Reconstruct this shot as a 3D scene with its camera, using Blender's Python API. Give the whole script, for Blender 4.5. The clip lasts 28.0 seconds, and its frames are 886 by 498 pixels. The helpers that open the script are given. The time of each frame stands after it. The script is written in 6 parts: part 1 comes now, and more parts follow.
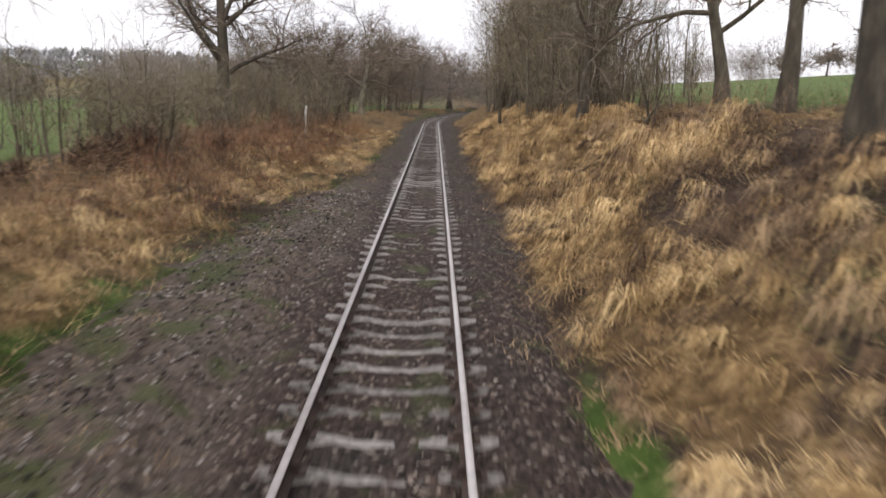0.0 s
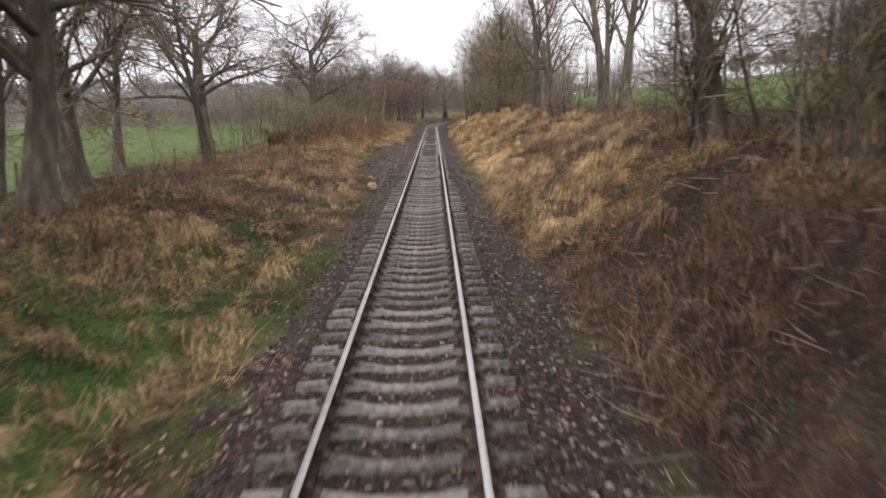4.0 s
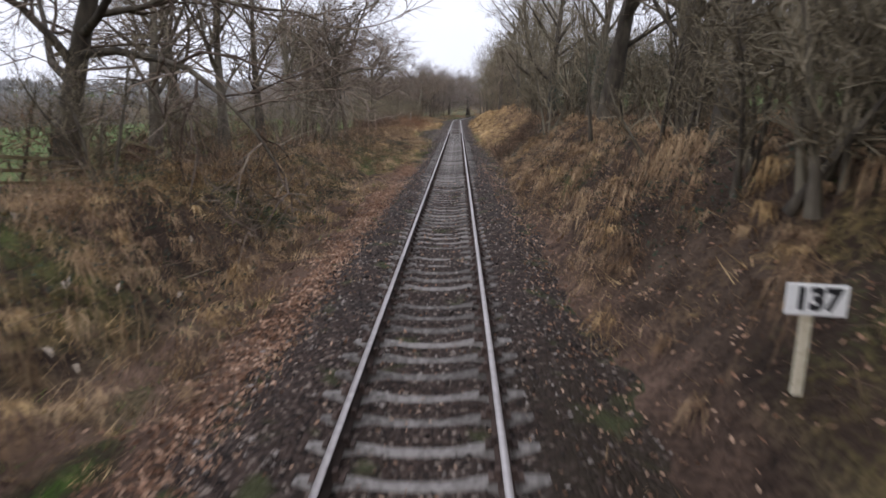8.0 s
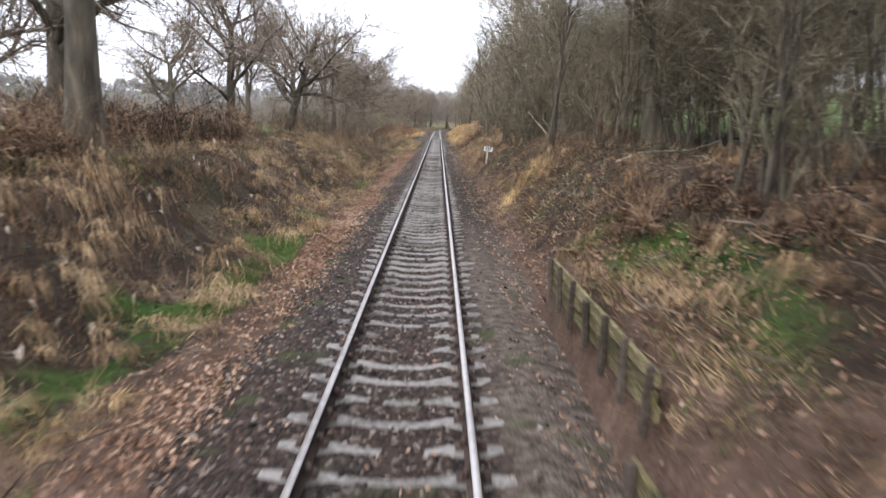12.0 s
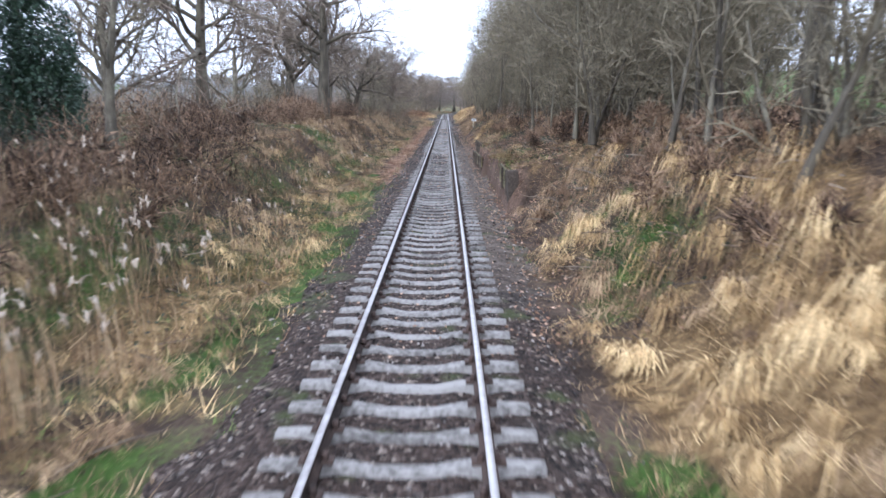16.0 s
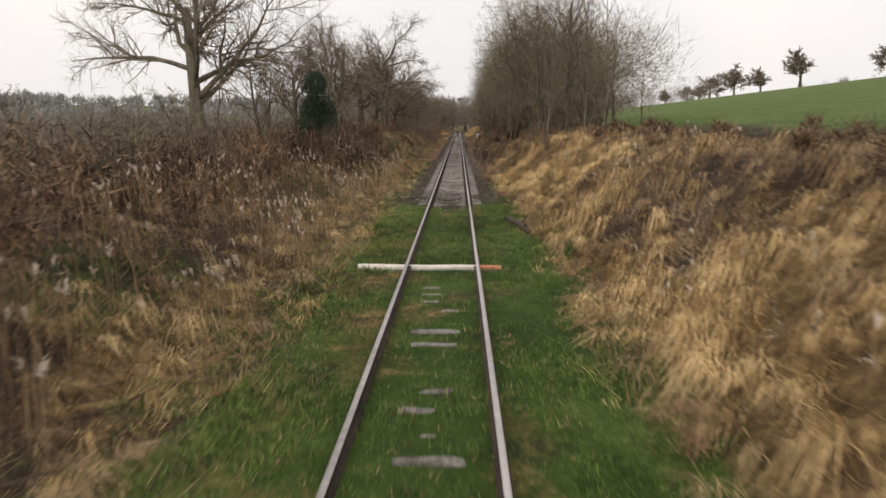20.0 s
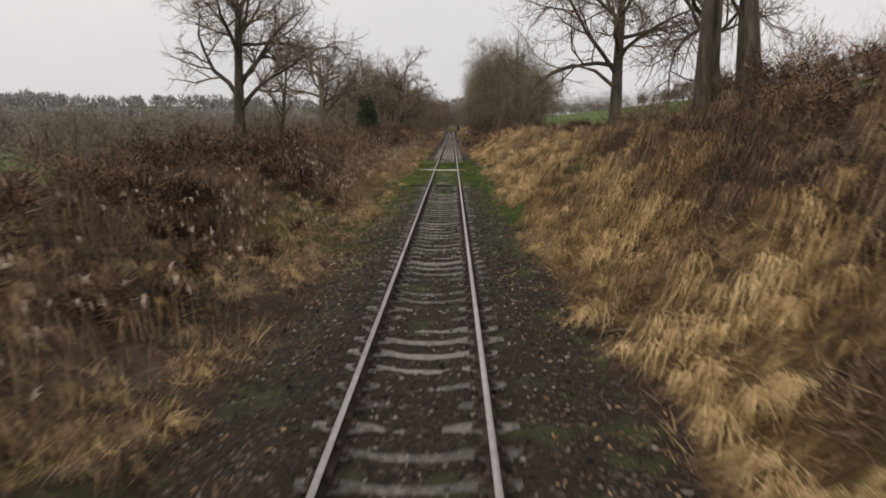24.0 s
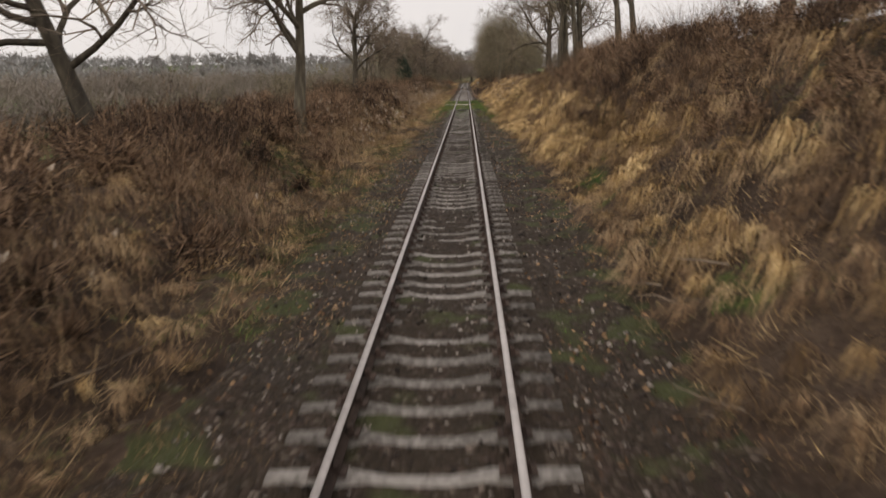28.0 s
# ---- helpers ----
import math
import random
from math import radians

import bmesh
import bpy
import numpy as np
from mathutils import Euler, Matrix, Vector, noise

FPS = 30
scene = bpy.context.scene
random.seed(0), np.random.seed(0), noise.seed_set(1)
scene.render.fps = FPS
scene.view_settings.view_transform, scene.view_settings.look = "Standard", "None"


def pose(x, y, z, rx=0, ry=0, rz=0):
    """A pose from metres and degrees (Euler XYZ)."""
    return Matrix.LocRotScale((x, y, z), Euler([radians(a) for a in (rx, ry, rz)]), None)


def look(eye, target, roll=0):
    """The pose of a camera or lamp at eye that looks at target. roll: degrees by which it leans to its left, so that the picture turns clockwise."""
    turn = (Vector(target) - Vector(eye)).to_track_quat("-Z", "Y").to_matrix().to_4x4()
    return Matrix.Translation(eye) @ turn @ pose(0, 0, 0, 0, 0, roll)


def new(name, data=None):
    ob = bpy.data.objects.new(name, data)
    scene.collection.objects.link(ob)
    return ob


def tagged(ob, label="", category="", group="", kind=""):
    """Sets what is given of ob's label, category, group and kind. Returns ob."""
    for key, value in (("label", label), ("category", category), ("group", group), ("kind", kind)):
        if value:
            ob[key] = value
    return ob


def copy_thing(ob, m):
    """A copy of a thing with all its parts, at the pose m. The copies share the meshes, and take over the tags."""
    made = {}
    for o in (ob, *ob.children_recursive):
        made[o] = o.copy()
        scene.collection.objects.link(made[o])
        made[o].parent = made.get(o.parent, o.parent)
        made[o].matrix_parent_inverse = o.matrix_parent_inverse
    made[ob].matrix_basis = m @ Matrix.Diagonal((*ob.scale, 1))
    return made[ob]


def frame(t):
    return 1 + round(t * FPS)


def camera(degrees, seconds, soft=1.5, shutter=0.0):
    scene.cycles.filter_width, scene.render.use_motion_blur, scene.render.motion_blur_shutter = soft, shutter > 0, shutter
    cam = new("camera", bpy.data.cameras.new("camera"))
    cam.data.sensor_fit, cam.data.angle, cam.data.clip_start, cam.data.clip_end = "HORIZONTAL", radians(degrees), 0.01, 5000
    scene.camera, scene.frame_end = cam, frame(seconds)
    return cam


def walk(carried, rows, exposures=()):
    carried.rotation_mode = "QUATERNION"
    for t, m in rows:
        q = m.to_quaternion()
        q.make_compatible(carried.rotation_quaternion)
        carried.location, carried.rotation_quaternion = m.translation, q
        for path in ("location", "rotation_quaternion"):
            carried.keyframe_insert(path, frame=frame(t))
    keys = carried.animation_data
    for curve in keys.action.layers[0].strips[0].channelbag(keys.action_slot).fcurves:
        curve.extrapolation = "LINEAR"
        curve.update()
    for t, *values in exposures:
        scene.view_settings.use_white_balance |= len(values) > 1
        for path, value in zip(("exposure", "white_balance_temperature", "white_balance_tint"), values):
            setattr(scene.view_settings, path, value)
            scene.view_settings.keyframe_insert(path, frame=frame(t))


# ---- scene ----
cam = camera(63.0, 28.0, soft=1.6, shutter=0.35)
PATH = [
    (0, (0.367, 118.794, 2.933), (0.715, 138.359, -1.201), 2.10),
    (0.5, (0.353, 113.926, 2.906), (0.288, 133.462, -1.375), 1.23),
    (1, (0.36, 109.111, 2.904), (0.011, 128.691, -1.159), 0.07),
    (1.5, (0.368, 104.402, 2.895), (-0.177, 124.029, -0.911), -0.63),
    (2, (0.365, 99.679, 2.903), (-0.101, 119.305, -0.917), -0.84),
    (2.5, (0.355, 94.928, 2.903), (0.075, 114.507, -1.17), -0.82),
    (3, (0.389, 90.149, 2.902), (0.263, 109.727, -1.181), -0.29),
    (3.5, (0.375, 85.318, 2.904), (0.443, 104.923, -1.049), -0.21),
    (4, (0.37, 80.449, 2.91), (0.569, 100.079, -0.916), -0.77),
    (4.5, (0.386, 75.509, 2.902), (0.455, 95.188, -0.667), -0.47),
    (6.5, (0.384, 56.862, 2.906), (0.422, 76.561, -0.553), -0.39),
    (7, (0.367, 52.478, 2.911), (0.35, 72.166, -0.607), -0.66),
    (7.5, (0.37, 48.318, 2.911), (0.112, 68.004, -0.61), -0.30),
    (8, (0.391, 44.276, 2.907), (-0.075, 63.894, -0.954), -0.83),
    (8.5, (0.383, 40.133, 2.903), (-0.175, 59.736, -1.023), -0.23),
    (9, (0.366, 35.93, 2.908), (-0.27, 55.606, -0.623), 0.35),
    (9.5, (0.373, 31.634, 2.932), (-0.396, 51.373, -0.197), -0.17),
    (10, (0.359, 27.429, 2.912), (-0.383, 47.189, -0.086), 0.31),
    (10.5, (0.37, 23.208, 2.909), (-0.315, 42.937, -0.302), 0.79),
    (11, (0.343, 18.935, 2.926), (0.068, 38.621, -0.592), 2.79),
    (11.5, (0.362, 14.434, 2.9), (0.362, 34.121, -0.625), 2.89),
    (12, (0.358, 9.912, 2.9), (0.578, 29.601, -0.607), 1.75),
    (12.5, (0.356, 5.394, 2.918), (0.661, 25.018, -0.929), 0.62),
    (14.5, (0.376, -11.644, 2.887), (0.861, 7.926, -1.21), -0.17),
    (15, (0.364, -15.721, 2.912), (0.251, 3.86, -1.157), -0.60),
    (15.5, (0.374, -19.752, 2.919), (0.053, -0.172, -1.144), -0.42),
    (16, (0.37, -23.655, 2.897), (0.288, -4.042, -1.018), 0.21),
    (16.5, (0.366, -27.76, 2.909), (0.445, -8.048, -0.471), -0.21),
    (17, (0.365, -31.863, 2.913), (0.324, -12.116, -0.257), 0.35),
    (17.5, (0.365, -35.993, 2.909), (0.034, -16.269, -0.385), 0.45),
    (18, (0.367, -40.213, 2.876), (-0.325, -20.499, -0.422), 0.67),
    (18.5, (0.375, -44.439, 2.88), (-0.3, -24.824, -0.967), 0.27),
    (19, (0.376, -48.757, 2.896), (-0.241, -29.137, -0.934), -0.58),
    (19.5, (0.374, -52.887, 2.911), (-0.389, -33.215, -0.614), -0.79),
    (20, (0.351, -57.062, 2.927), (-0.082, -37.359, -0.481), -0.15),
    (20.5, (0.373, -61.255, 2.914), (0.191, -41.533, -0.404), 0.02),
    (21, (0.373, -65.395, 2.911), (0.159, -45.646, -0.238), -0.24),
    (21.5, (0.366, -69.504, 2.898), (0.142, -49.745, -0.189), -0.08),
    (23.5, (0.383, -86.642, 2.92), (0.366, -66.942, -0.529), -0.12),
    (24, (0.372, -90.75, 2.91), (0.124, -71.043, -0.491), -0.02),
    (24.5, (0.36, -94.854, 2.902), (-0.413, -75.081, 0.001), 0.24),
    (25, (0.348, -98.817, 2.898), (-0.823, -79.102, -0.255), -1.00),
    (25.5, (0.359, -102.863, 2.886), (-0.47, -83.242, -0.899), -1.50),
    (26, (0.368, -106.873, 2.904), (-0.292, -87.273, -1.022), -2.21),
    (26.5, (0.357, -110.89, 2.905), (-0.482, -91.278, -0.925), -2.37),
    (27, (0.372, -114.919, 2.91), (-0.414, -95.345, -1.122), -1.95),
    (27.5, (0.38, -118.973, 2.903), (-0.458, -99.394, -1.091), -1.64),
    (28, (0.376, -123.009, 2.873), (-0.337, -103.565, -1.755), -1.43),
]
EXPOSURES = [
    (0, 0.35, 6600, 14), (1, 0.3, 6700, 15), (2, 0.3, 6800, 15), (3, 0.27, 6900, 14), (4, 0.5, 6600, 15), (7, 0.15, 6200, 14), (8, 0.2, 6100, 16), (9, 0.68, 5900, 15), (10, 0.82, 5750, 14), (11, 0.88, 5900, 12), (12, 1.1, 6100, 12), (12.5, 1.32, 6000, 13), (14.5, 1.2, 5450, 13), (15, 1.2, 5350, 13),
    (16, 1.2, 5300, 12), (16.5, 1.05, 5500, 13), (17, 0.1, 6000, 15), (18.5, 0.18, 6900, 14), (20, -0.02, 7100, 12), (21.5, -0.08, 7000, 11), (24, -0.35, 7000, 13), (25, -0.5, 7100, 13), (26, 0.22, 7800, 14), (27, -0.05, 7300, 13), (28, -0.17, 7300, 14),
]
walk(cam, [(t, look(eye, target, roll)) for t, eye, target, roll in PATH], EXPOSURES)

# ---- world: an overcast winter sky and a weak, very soft sun ----
SUN_EL, SUN_AZ = 24.0, 200.0
world = bpy.data.worlds.new("overcast_sky")
scene.world = world
world.use_nodes = True
wn = world.node_tree.nodes
wl = world.node_tree.links
sky = wn.new("ShaderNodeTexSky")
sky.sky_type = "NISHITA"
sky.sun_disc = False
sky.sun_elevation, sky.sun_rotation = radians(SUN_EL), radians(SUN_AZ)
sky.dust_density = 4.0
paler = wn.new("ShaderNodeHueSaturation")
paler.inputs["Saturation"].default_value = 0.12
paler.inputs["Value"].default_value = 0.10
wl.new(sky.outputs["Color"], paler.inputs["Color"])
cloud_coord = wn.new("ShaderNodeTexCoord")
cloud_noise = wn.new("ShaderNodeTexNoise")
cloud_noise.inputs["Scale"].default_value = 2.2
cloud_noise.inputs["Detail"].default_value = 5.0
wl.new(cloud_coord.outputs["Generated"], cloud_noise.inputs["Vector"])
cloud_ramp = wn.new("ShaderNodeValToRGB")
cloud_ramp.color_ramp.elements[0].position = 0.25
cloud_ramp.color_ramp.elements[0].color = (0.74, 0.77, 0.83, 1)
cloud_ramp.color_ramp.elements[1].position = 0.8
cloud_ramp.color_ramp.elements[1].color = (1.0, 1.0, 1.02, 1)
wl.new(cloud_noise.outputs["Fac"], cloud_ramp.inputs["Fac"])
cover = wn.new("ShaderNodeMixRGB")
cover.inputs["Fac"].default_value = 0.88
wl.new(paler.outputs["Color"], cover.inputs["Color1"])
wl.new(cloud_ramp.outputs["Color"], cover.inputs["Color2"])
height = wn.new("ShaderNodeSeparateXYZ")
wl.new(cloud_coord.outputs["Generated"], height.inputs["Vector"])
zenith = wn.new("ShaderNodeMapRange")
zenith.inputs["From Min"].default_value, zenith.inputs["From Max"].default_value = 0.0, 1.0
zenith.inputs["To Min"].default_value, zenith.inputs["To Max"].default_value = 0.93, 1.3
wl.new(height.outputs["Z"], zenith.inputs["Value"])
vault = wn.new("ShaderNodeMixRGB")
vault.blend_type = "MULTIPLY"
vault.inputs["Fac"].default_value = 1.0
wl.new(cover.outputs["Color"], vault.inputs["Color1"])
wl.new(zenith.outputs["Result"], vault.inputs["Color2"])
wl.new(vault.outputs["Color"], wn["Background"].inputs["Color"])
wn["Background"].inputs["Strength"].default_value = 1.2

sun = new("sun", bpy.data.lights.new("sun", "SUN"))
sun.data.energy, sun.data.angle = 0.6, radians(25)
sun.data.color = (1.0, 0.96, 0.9)
sun.matrix_world = pose(0, 0, 40, 90 - SUN_EL, 0, -SUN_AZ + 180)

# ---- numeric helpers ----
RNG = np.random.default_rng(7)


def lattice(ix, iy, seed):
    h = (ix * 374761393 + iy * 668265263 + seed * 1442695041) & 0x7FFFFFFF
    h = ((h ^ (h >> 13)) * 1274126177) & 0x7FFFFFFF
    return ((h ^ (h >> 16)) & 0xFFFF) / 65535.0


def vnoise(x, y, scale, seed=0, octaves=3):
    """Fractal value noise in -1..1; scale is the size of the largest lumps in metres."""
    x, y = np.asarray(x, float) / scale, np.asarray(y, float) / scale
    total, amp, norm = 0.0, 1.0, 0.0
    for o in range(octaves):
        ix, iy = np.floor(x).astype(np.int64), np.floor(y).astype(np.int64)
        fx, fy = x - ix, y - iy
        fx, fy = fx * fx * (3 - 2 * fx), fy * fy * (3 - 2 * fy)
        s = seed + o * 17
        top = lattice(ix, iy, s) * (1 - fx) + lattice(ix + 1, iy, s) * fx
        low = lattice(ix, iy + 1, s) * (1 - fx) + lattice(ix + 1, iy + 1, s) * fx
        total = total + amp * (top * (1 - fy) + low * fy)
        norm += amp
        amp *= 0.5
        x, y = x * 2.03, y * 2.03
    return 2 * total / norm - 1


def smooth(a, b, v):
    k = np.clip((np.asarray(v, float) - a) / (b - a), 0, 1)
    return k * k * (3 - 2 * k)


def along(y, table):
    """A value that changes along the line: table is rows of (y, value)."""
    ys, vs = zip(*table)
    return np.interp(y, ys, vs)


BEND = 195.0


def centre(y):
    """The track's middle: straight, then a bend to the right far ahead."""
    return np.where(np.asarray(y) > BEND, (np.asarray(y) - BEND) ** 2 / 700.0, 0.0)


# ---- materials ----
def nodes_of(name):
    m = bpy.data.materials.new(name)
    m.use_nodes = True
    nt = m.node_tree
    return m, nt.nodes, nt.links, nt.nodes["Principled BSDF"]


def ramp_node(nodes, colours, lo=0.3, hi=0.7):
    r = nodes.new("ShaderNodeValToRGB")
    e = r.color_ramp.elements
    n = len(colours)
    e[0].position, e[0].color = lo, (*colours[0], 1)
    e[1].position, e[1].color = hi, (*colours[-1], 1)
    for i, c in enumerate(colours[1:-1], 1):
        k = e.new(lo + (hi - lo) * i / (n - 1))
        k.color = (*c, 1)
    return r


def mat_noise(name, colours, scale=3.0, rough=0.85, bump=0.4, bump_scale=40.0, metal=0.0, coarse=0.35, pick="object", spec=0.3, stretch=None, span=(0.36, 0.64)):
    """A surface whose colour wanders at two scales, with fine relief. pick: 'object', 'island' or 'tone' (a clump's own value) shifts the colour from piece to piece."""
    m, nodes, links, bsdf = nodes_of(name)
    tc = nodes.new("ShaderNodeTexCoord")
    src = tc.outputs["Object"]
    if stretch:
        mp = nodes.new("ShaderNodeMapping")
        mp.inputs["Scale"].default_value = stretch
        links.new(src, mp.inputs["Vector"])
        src = mp.outputs["Vector"]
    fine = nodes.new("ShaderNodeTexNoise")
    fine.inputs["Scale"].default_value, fine.inputs["Detail"].default_value = scale * 6, 6
    big = nodes.new("ShaderNodeTexNoise")
    big.inputs["Scale"].default_value, big.inputs["Detail"].default_value = scale * coarse, 4
    links.new(src, fine.inputs["Vector"])
    links.new(src, big.inputs["Vector"])
    add = nodes.new("ShaderNodeMath")
    add.operation = "ADD"
    links.new(fine.outputs["Fac"], add.inputs[0])
    links.new(big.outputs["Fac"], add.inputs[1])
    half = nodes.new("ShaderNodeMath")
    half.operation = "MULTIPLY"
    half.inputs[1].default_value = 0.5
    links.new(add.outputs[0], half.inputs[0])
    if pick == "object":
        rnd = nodes.new("ShaderNodeObjectInfo").outputs["Random"]
    elif pick == "tone":
        at = nodes.new("ShaderNodeAttribute")
        at.attribute_name = "tone"
        rnd = at.outputs["Fac"]
    else:
        rnd = nodes.new("ShaderNodeNewGeometry").outputs["Random Per Island"]
    mad = nodes.new("ShaderNodeMath")
    mad.operation = "MULTIPLY_ADD"
    mad.inputs[1].default_value = {"object": 0.16, "island": 0.26, "tone": 0.32}[pick]
    links.new(rnd, mad.inputs[0])
    sub = nodes.new("ShaderNodeMath")
    sub.operation = "SUBTRACT"
    sub.inputs[1].default_value = {"object": 0.08, "island": 0.13, "tone": 0.15}[pick]
    links.new(half.outputs[0], sub.inputs[0])
    links.new(sub.outputs[0], mad.inputs[2])
    r = ramp_node(nodes, colours, *span)
    links.new(mad.outputs[0], r.inputs["Fac"])
    links.new(r.outputs["Color"], bsdf.inputs["Base Color"])
    bsdf.inputs["Roughness"].default_value = rough
    bsdf.inputs["Metallic"].default_value = metal
    bsdf.inputs["Specular IOR Level"].default_value = spec
    if bump:
        bn = nodes.new("ShaderNodeTexNoise")
        bn.inputs["Scale"].default_value, bn.inputs["Detail"].default_value = bump_scale, 5
        links.new(src, bn.inputs["Vector"])
        b = nodes.new("ShaderNodeBump")
        b.inputs["Strength"].default_value, b.inputs["Distance"].default_value = bump, 0.02
        links.new(bn.outputs["Fac"], b.inputs["Height"])
        links.new(b.outputs["Normal"], bsdf.inputs["Normal"])
    return m


STRAW = [(0.11, 0.064, 0.028), (0.42, 0.27, 0.115), (0.78, 0.56, 0.29)]
M_STRAW = mat_noise("dead_straw_grass", STRAW, 0.6, 0.8, 0, pick="island", span=(0.40, 0.585), coarse=0.9)
M_TUSSOCK = mat_noise("tussock_straw", [(0.11, 0.064, 0.029), (0.43, 0.275, 0.117), (0.80, 0.58, 0.295)], 0.8, 0.8, 0, pick="tone", span=(0.38, 0.60), coarse=0.7)
M_TUSSOCK_DULL = mat_noise("tussock_withered", [(0.05, 0.03, 0.017), (0.225, 0.137, 0.072), (0.46, 0.32, 0.18)], 0.8, 0.85, 0, pick="tone", span=(0.38, 0.60), coarse=0.7)
M_STRAW_DULL = mat_noise("dull_dead_grass", [(0.045, 0.027, 0.015), (0.24, 0.15, 0.076), (0.48, 0.34, 0.19)], 0.5, 0.85, 0, pick="island", span=(0.40, 0.60))
M_GREEN = mat_noise("green_grass", [(0.022, 0.046, 0.008), (0.068, 0.135, 0.021), (0.19, 0.255, 0.062)], 0.6, 0.75, 0, pick="island", span=(0.40, 0.60))
M_BRAMBLE = mat_noise("bramble_stems", [(0.024, 0.015, 0.010), (0.118, 0.071, 0.044), (0.31, 0.205, 0.13)], 0.35, 0.85, 0, pick="island", span=(0.40, 0.60))
M_BRACKEN = mat_noise("dead_bracken", [(0.08, 0.042, 0.023), (0.235, 0.132, 0.07), (0.42, 0.265, 0.15)], 0.35, 0.85, 0, pick="island", span=(0.40, 0.60))
M_RUSTFERN = mat_noise("rusty_bracken", [(0.12, 0.048, 0.022), (0.27, 0.12, 0.055), (0.40, 0.21, 0.105)], 0.35, 0.85, 0, pick="island", span=(0.40, 0.60))
M_DRYLEAF = mat_noise("dry_red_brown_leaves", [(0.055, 0.03, 0.02), (0.19, 0.108, 0.07), (0.40, 0.26, 0.175)], 0.5, 0.85, 0, pick="island", span=(0.40, 0.60))
M_REED = mat_noise("reed_stems", [(0.13, 0.078, 0.04), (0.29, 0.185, 0.10), (0.43, 0.31, 0.18)], 0.6, 0.8, 0, pick="island")
M_FLUFF = mat_noise("pale_seed_fluff", [(0.26, 0.20, 0.145), (0.40, 0.325, 0.25), (0.56, 0.47, 0.375)], 2.0, 0.95, 0, pick="island")
M_LEAF_DARK = mat_noise("dark_evergreen_leaf", [(0.007, 0.018, 0.009), (0.017, 0.037, 0.019), (0.04, 0.07, 0.035)], 0.6, 0.55, 0, pick="island", spec=0.4)
M_LITTER = mat_noise("fallen_leaves", [(0.16, 0.085, 0.05), (0.36, 0.212, 0.137), (0.56, 0.39, 0.275)], 0.6, 0.85, 0, pick="island")
M_BARK = mat_noise("tree_bark", [(0.042, 0.035, 0.027), (0.098, 0.083, 0.062), (0.19, 0.168, 0.12)], 1.2, 0.9, 0.8, 25, stretch=(1, 1, 0.3))
M_TWIG = mat_noise("bare_twigs", [(0.09, 0.067, 0.051), (0.175, 0.135, 0.104), (0.28, 0.225, 0.172)], 0.6, 0.9, 0, pick="island")
M_TWIG_OLIVE = mat_noise("mossy_twigs", [(0.088, 0.073, 0.048), (0.168, 0.14, 0.094), (0.28, 0.237, 0.162)], 0.6, 0.9, 0, pick="island")
# bare twigs again, paler and greyer: some haze painted into the colour
M_FARWOOD_HAZED = mat_noise("hazed_far_woodland", [(0.13, 0.105, 0.09), (0.21, 0.175, 0.15), (0.29, 0.25, 0.215)], 0.1, 0.9, 0, pick="island")
# horizon woods: the haze of distance is put into this pale grey colour
M_DISTANT_HAZED = mat_noise("hazed_distant_woodland", [(0.20, 0.195, 0.19), (0.26, 0.255, 0.25), (0.32, 0.315, 0.305)], 0.05, 0.9, 0, pick="island")
M_STONE = mat_noise("ballast_stone", [(0.016, 0.012, 0.010), (0.030, 0.023, 0.0195), (0.052, 0.041, 0.035), (0.10, 0.083, 0.073), (0.33, 0.29, 0.26)], 3.0, 0.85, 0.3, 30, pick="island", span=(0.40, 0.60))
M_CONCRETE = mat_noise("weathered_concrete", [(0.05, 0.043, 0.037), (0.138, 0.124, 0.112), (0.28, 0.258, 0.238)], 2.4, 0.85, 0.5, 60)
M_RUST = mat_noise("rusty_steel", [(0.018, 0.012, 0.010), (0.042, 0.027, 0.021), (0.085, 0.056, 0.044)], 4.0, 0.8, 0.5, 70)
M_RAILTOP = mat_noise("polished_rail_steel", [(0.26, 0.235, 0.225), (0.38, 0.35, 0.338), (0.48, 0.45, 0.435)], 1.5, 0.42, 0.05, 120, metal=0.55, spec=0.5)
M_PEELED = mat_noise("peeled_pale_wood", [(0.58, 0.50, 0.42), (0.76, 0.69, 0.61), (0.84, 0.79, 0.72)], 3.0, 0.75, 0.4, 40)
M_ORANGE = mat_noise("orange_paint", [(0.30, 0.09, 0.045), (0.50, 0.17, 0.085), (0.62, 0.30, 0.18)], 3.0, 0.7, 0.3, 40)
M_DEADWOOD = mat_noise("bleached_dead_wood", [(0.20, 0.165, 0.125), (0.34, 0.29, 0.225), (0.48, 0.42, 0.34)], 3.0, 0.85, 0.4, 40)
M_BOARD = mat_noise("weathered_timber", [(0.045, 0.040, 0.017), (0.14, 0.115, 0.052), (0.30, 0.25, 0.14)], 2.0, 0.85, 0.6, 30, stretch=(4, 0.5, 4))
M_OLDWOOD = mat_noise("old_dark_timber", [(0.035, 0.028, 0.022), (0.075, 0.058, 0.045), (0.13, 0.105, 0.085)], 3.0, 0.9, 0.8, 30)
M_WHITE = mat_noise("white_painted_metal", [(0.55, 0.54, 0.5), (0.72, 0.72, 0.69), (0.8, 0.8, 0.78)], 4.0, 0.6, 0.15, 60)
M_BLACK = mat_noise("black_paint", [(0.012, 0.012, 0.013), (0.02, 0.02, 0.022), (0.035, 0.035, 0.036)], 6.0, 0.55, 0.1, 60)
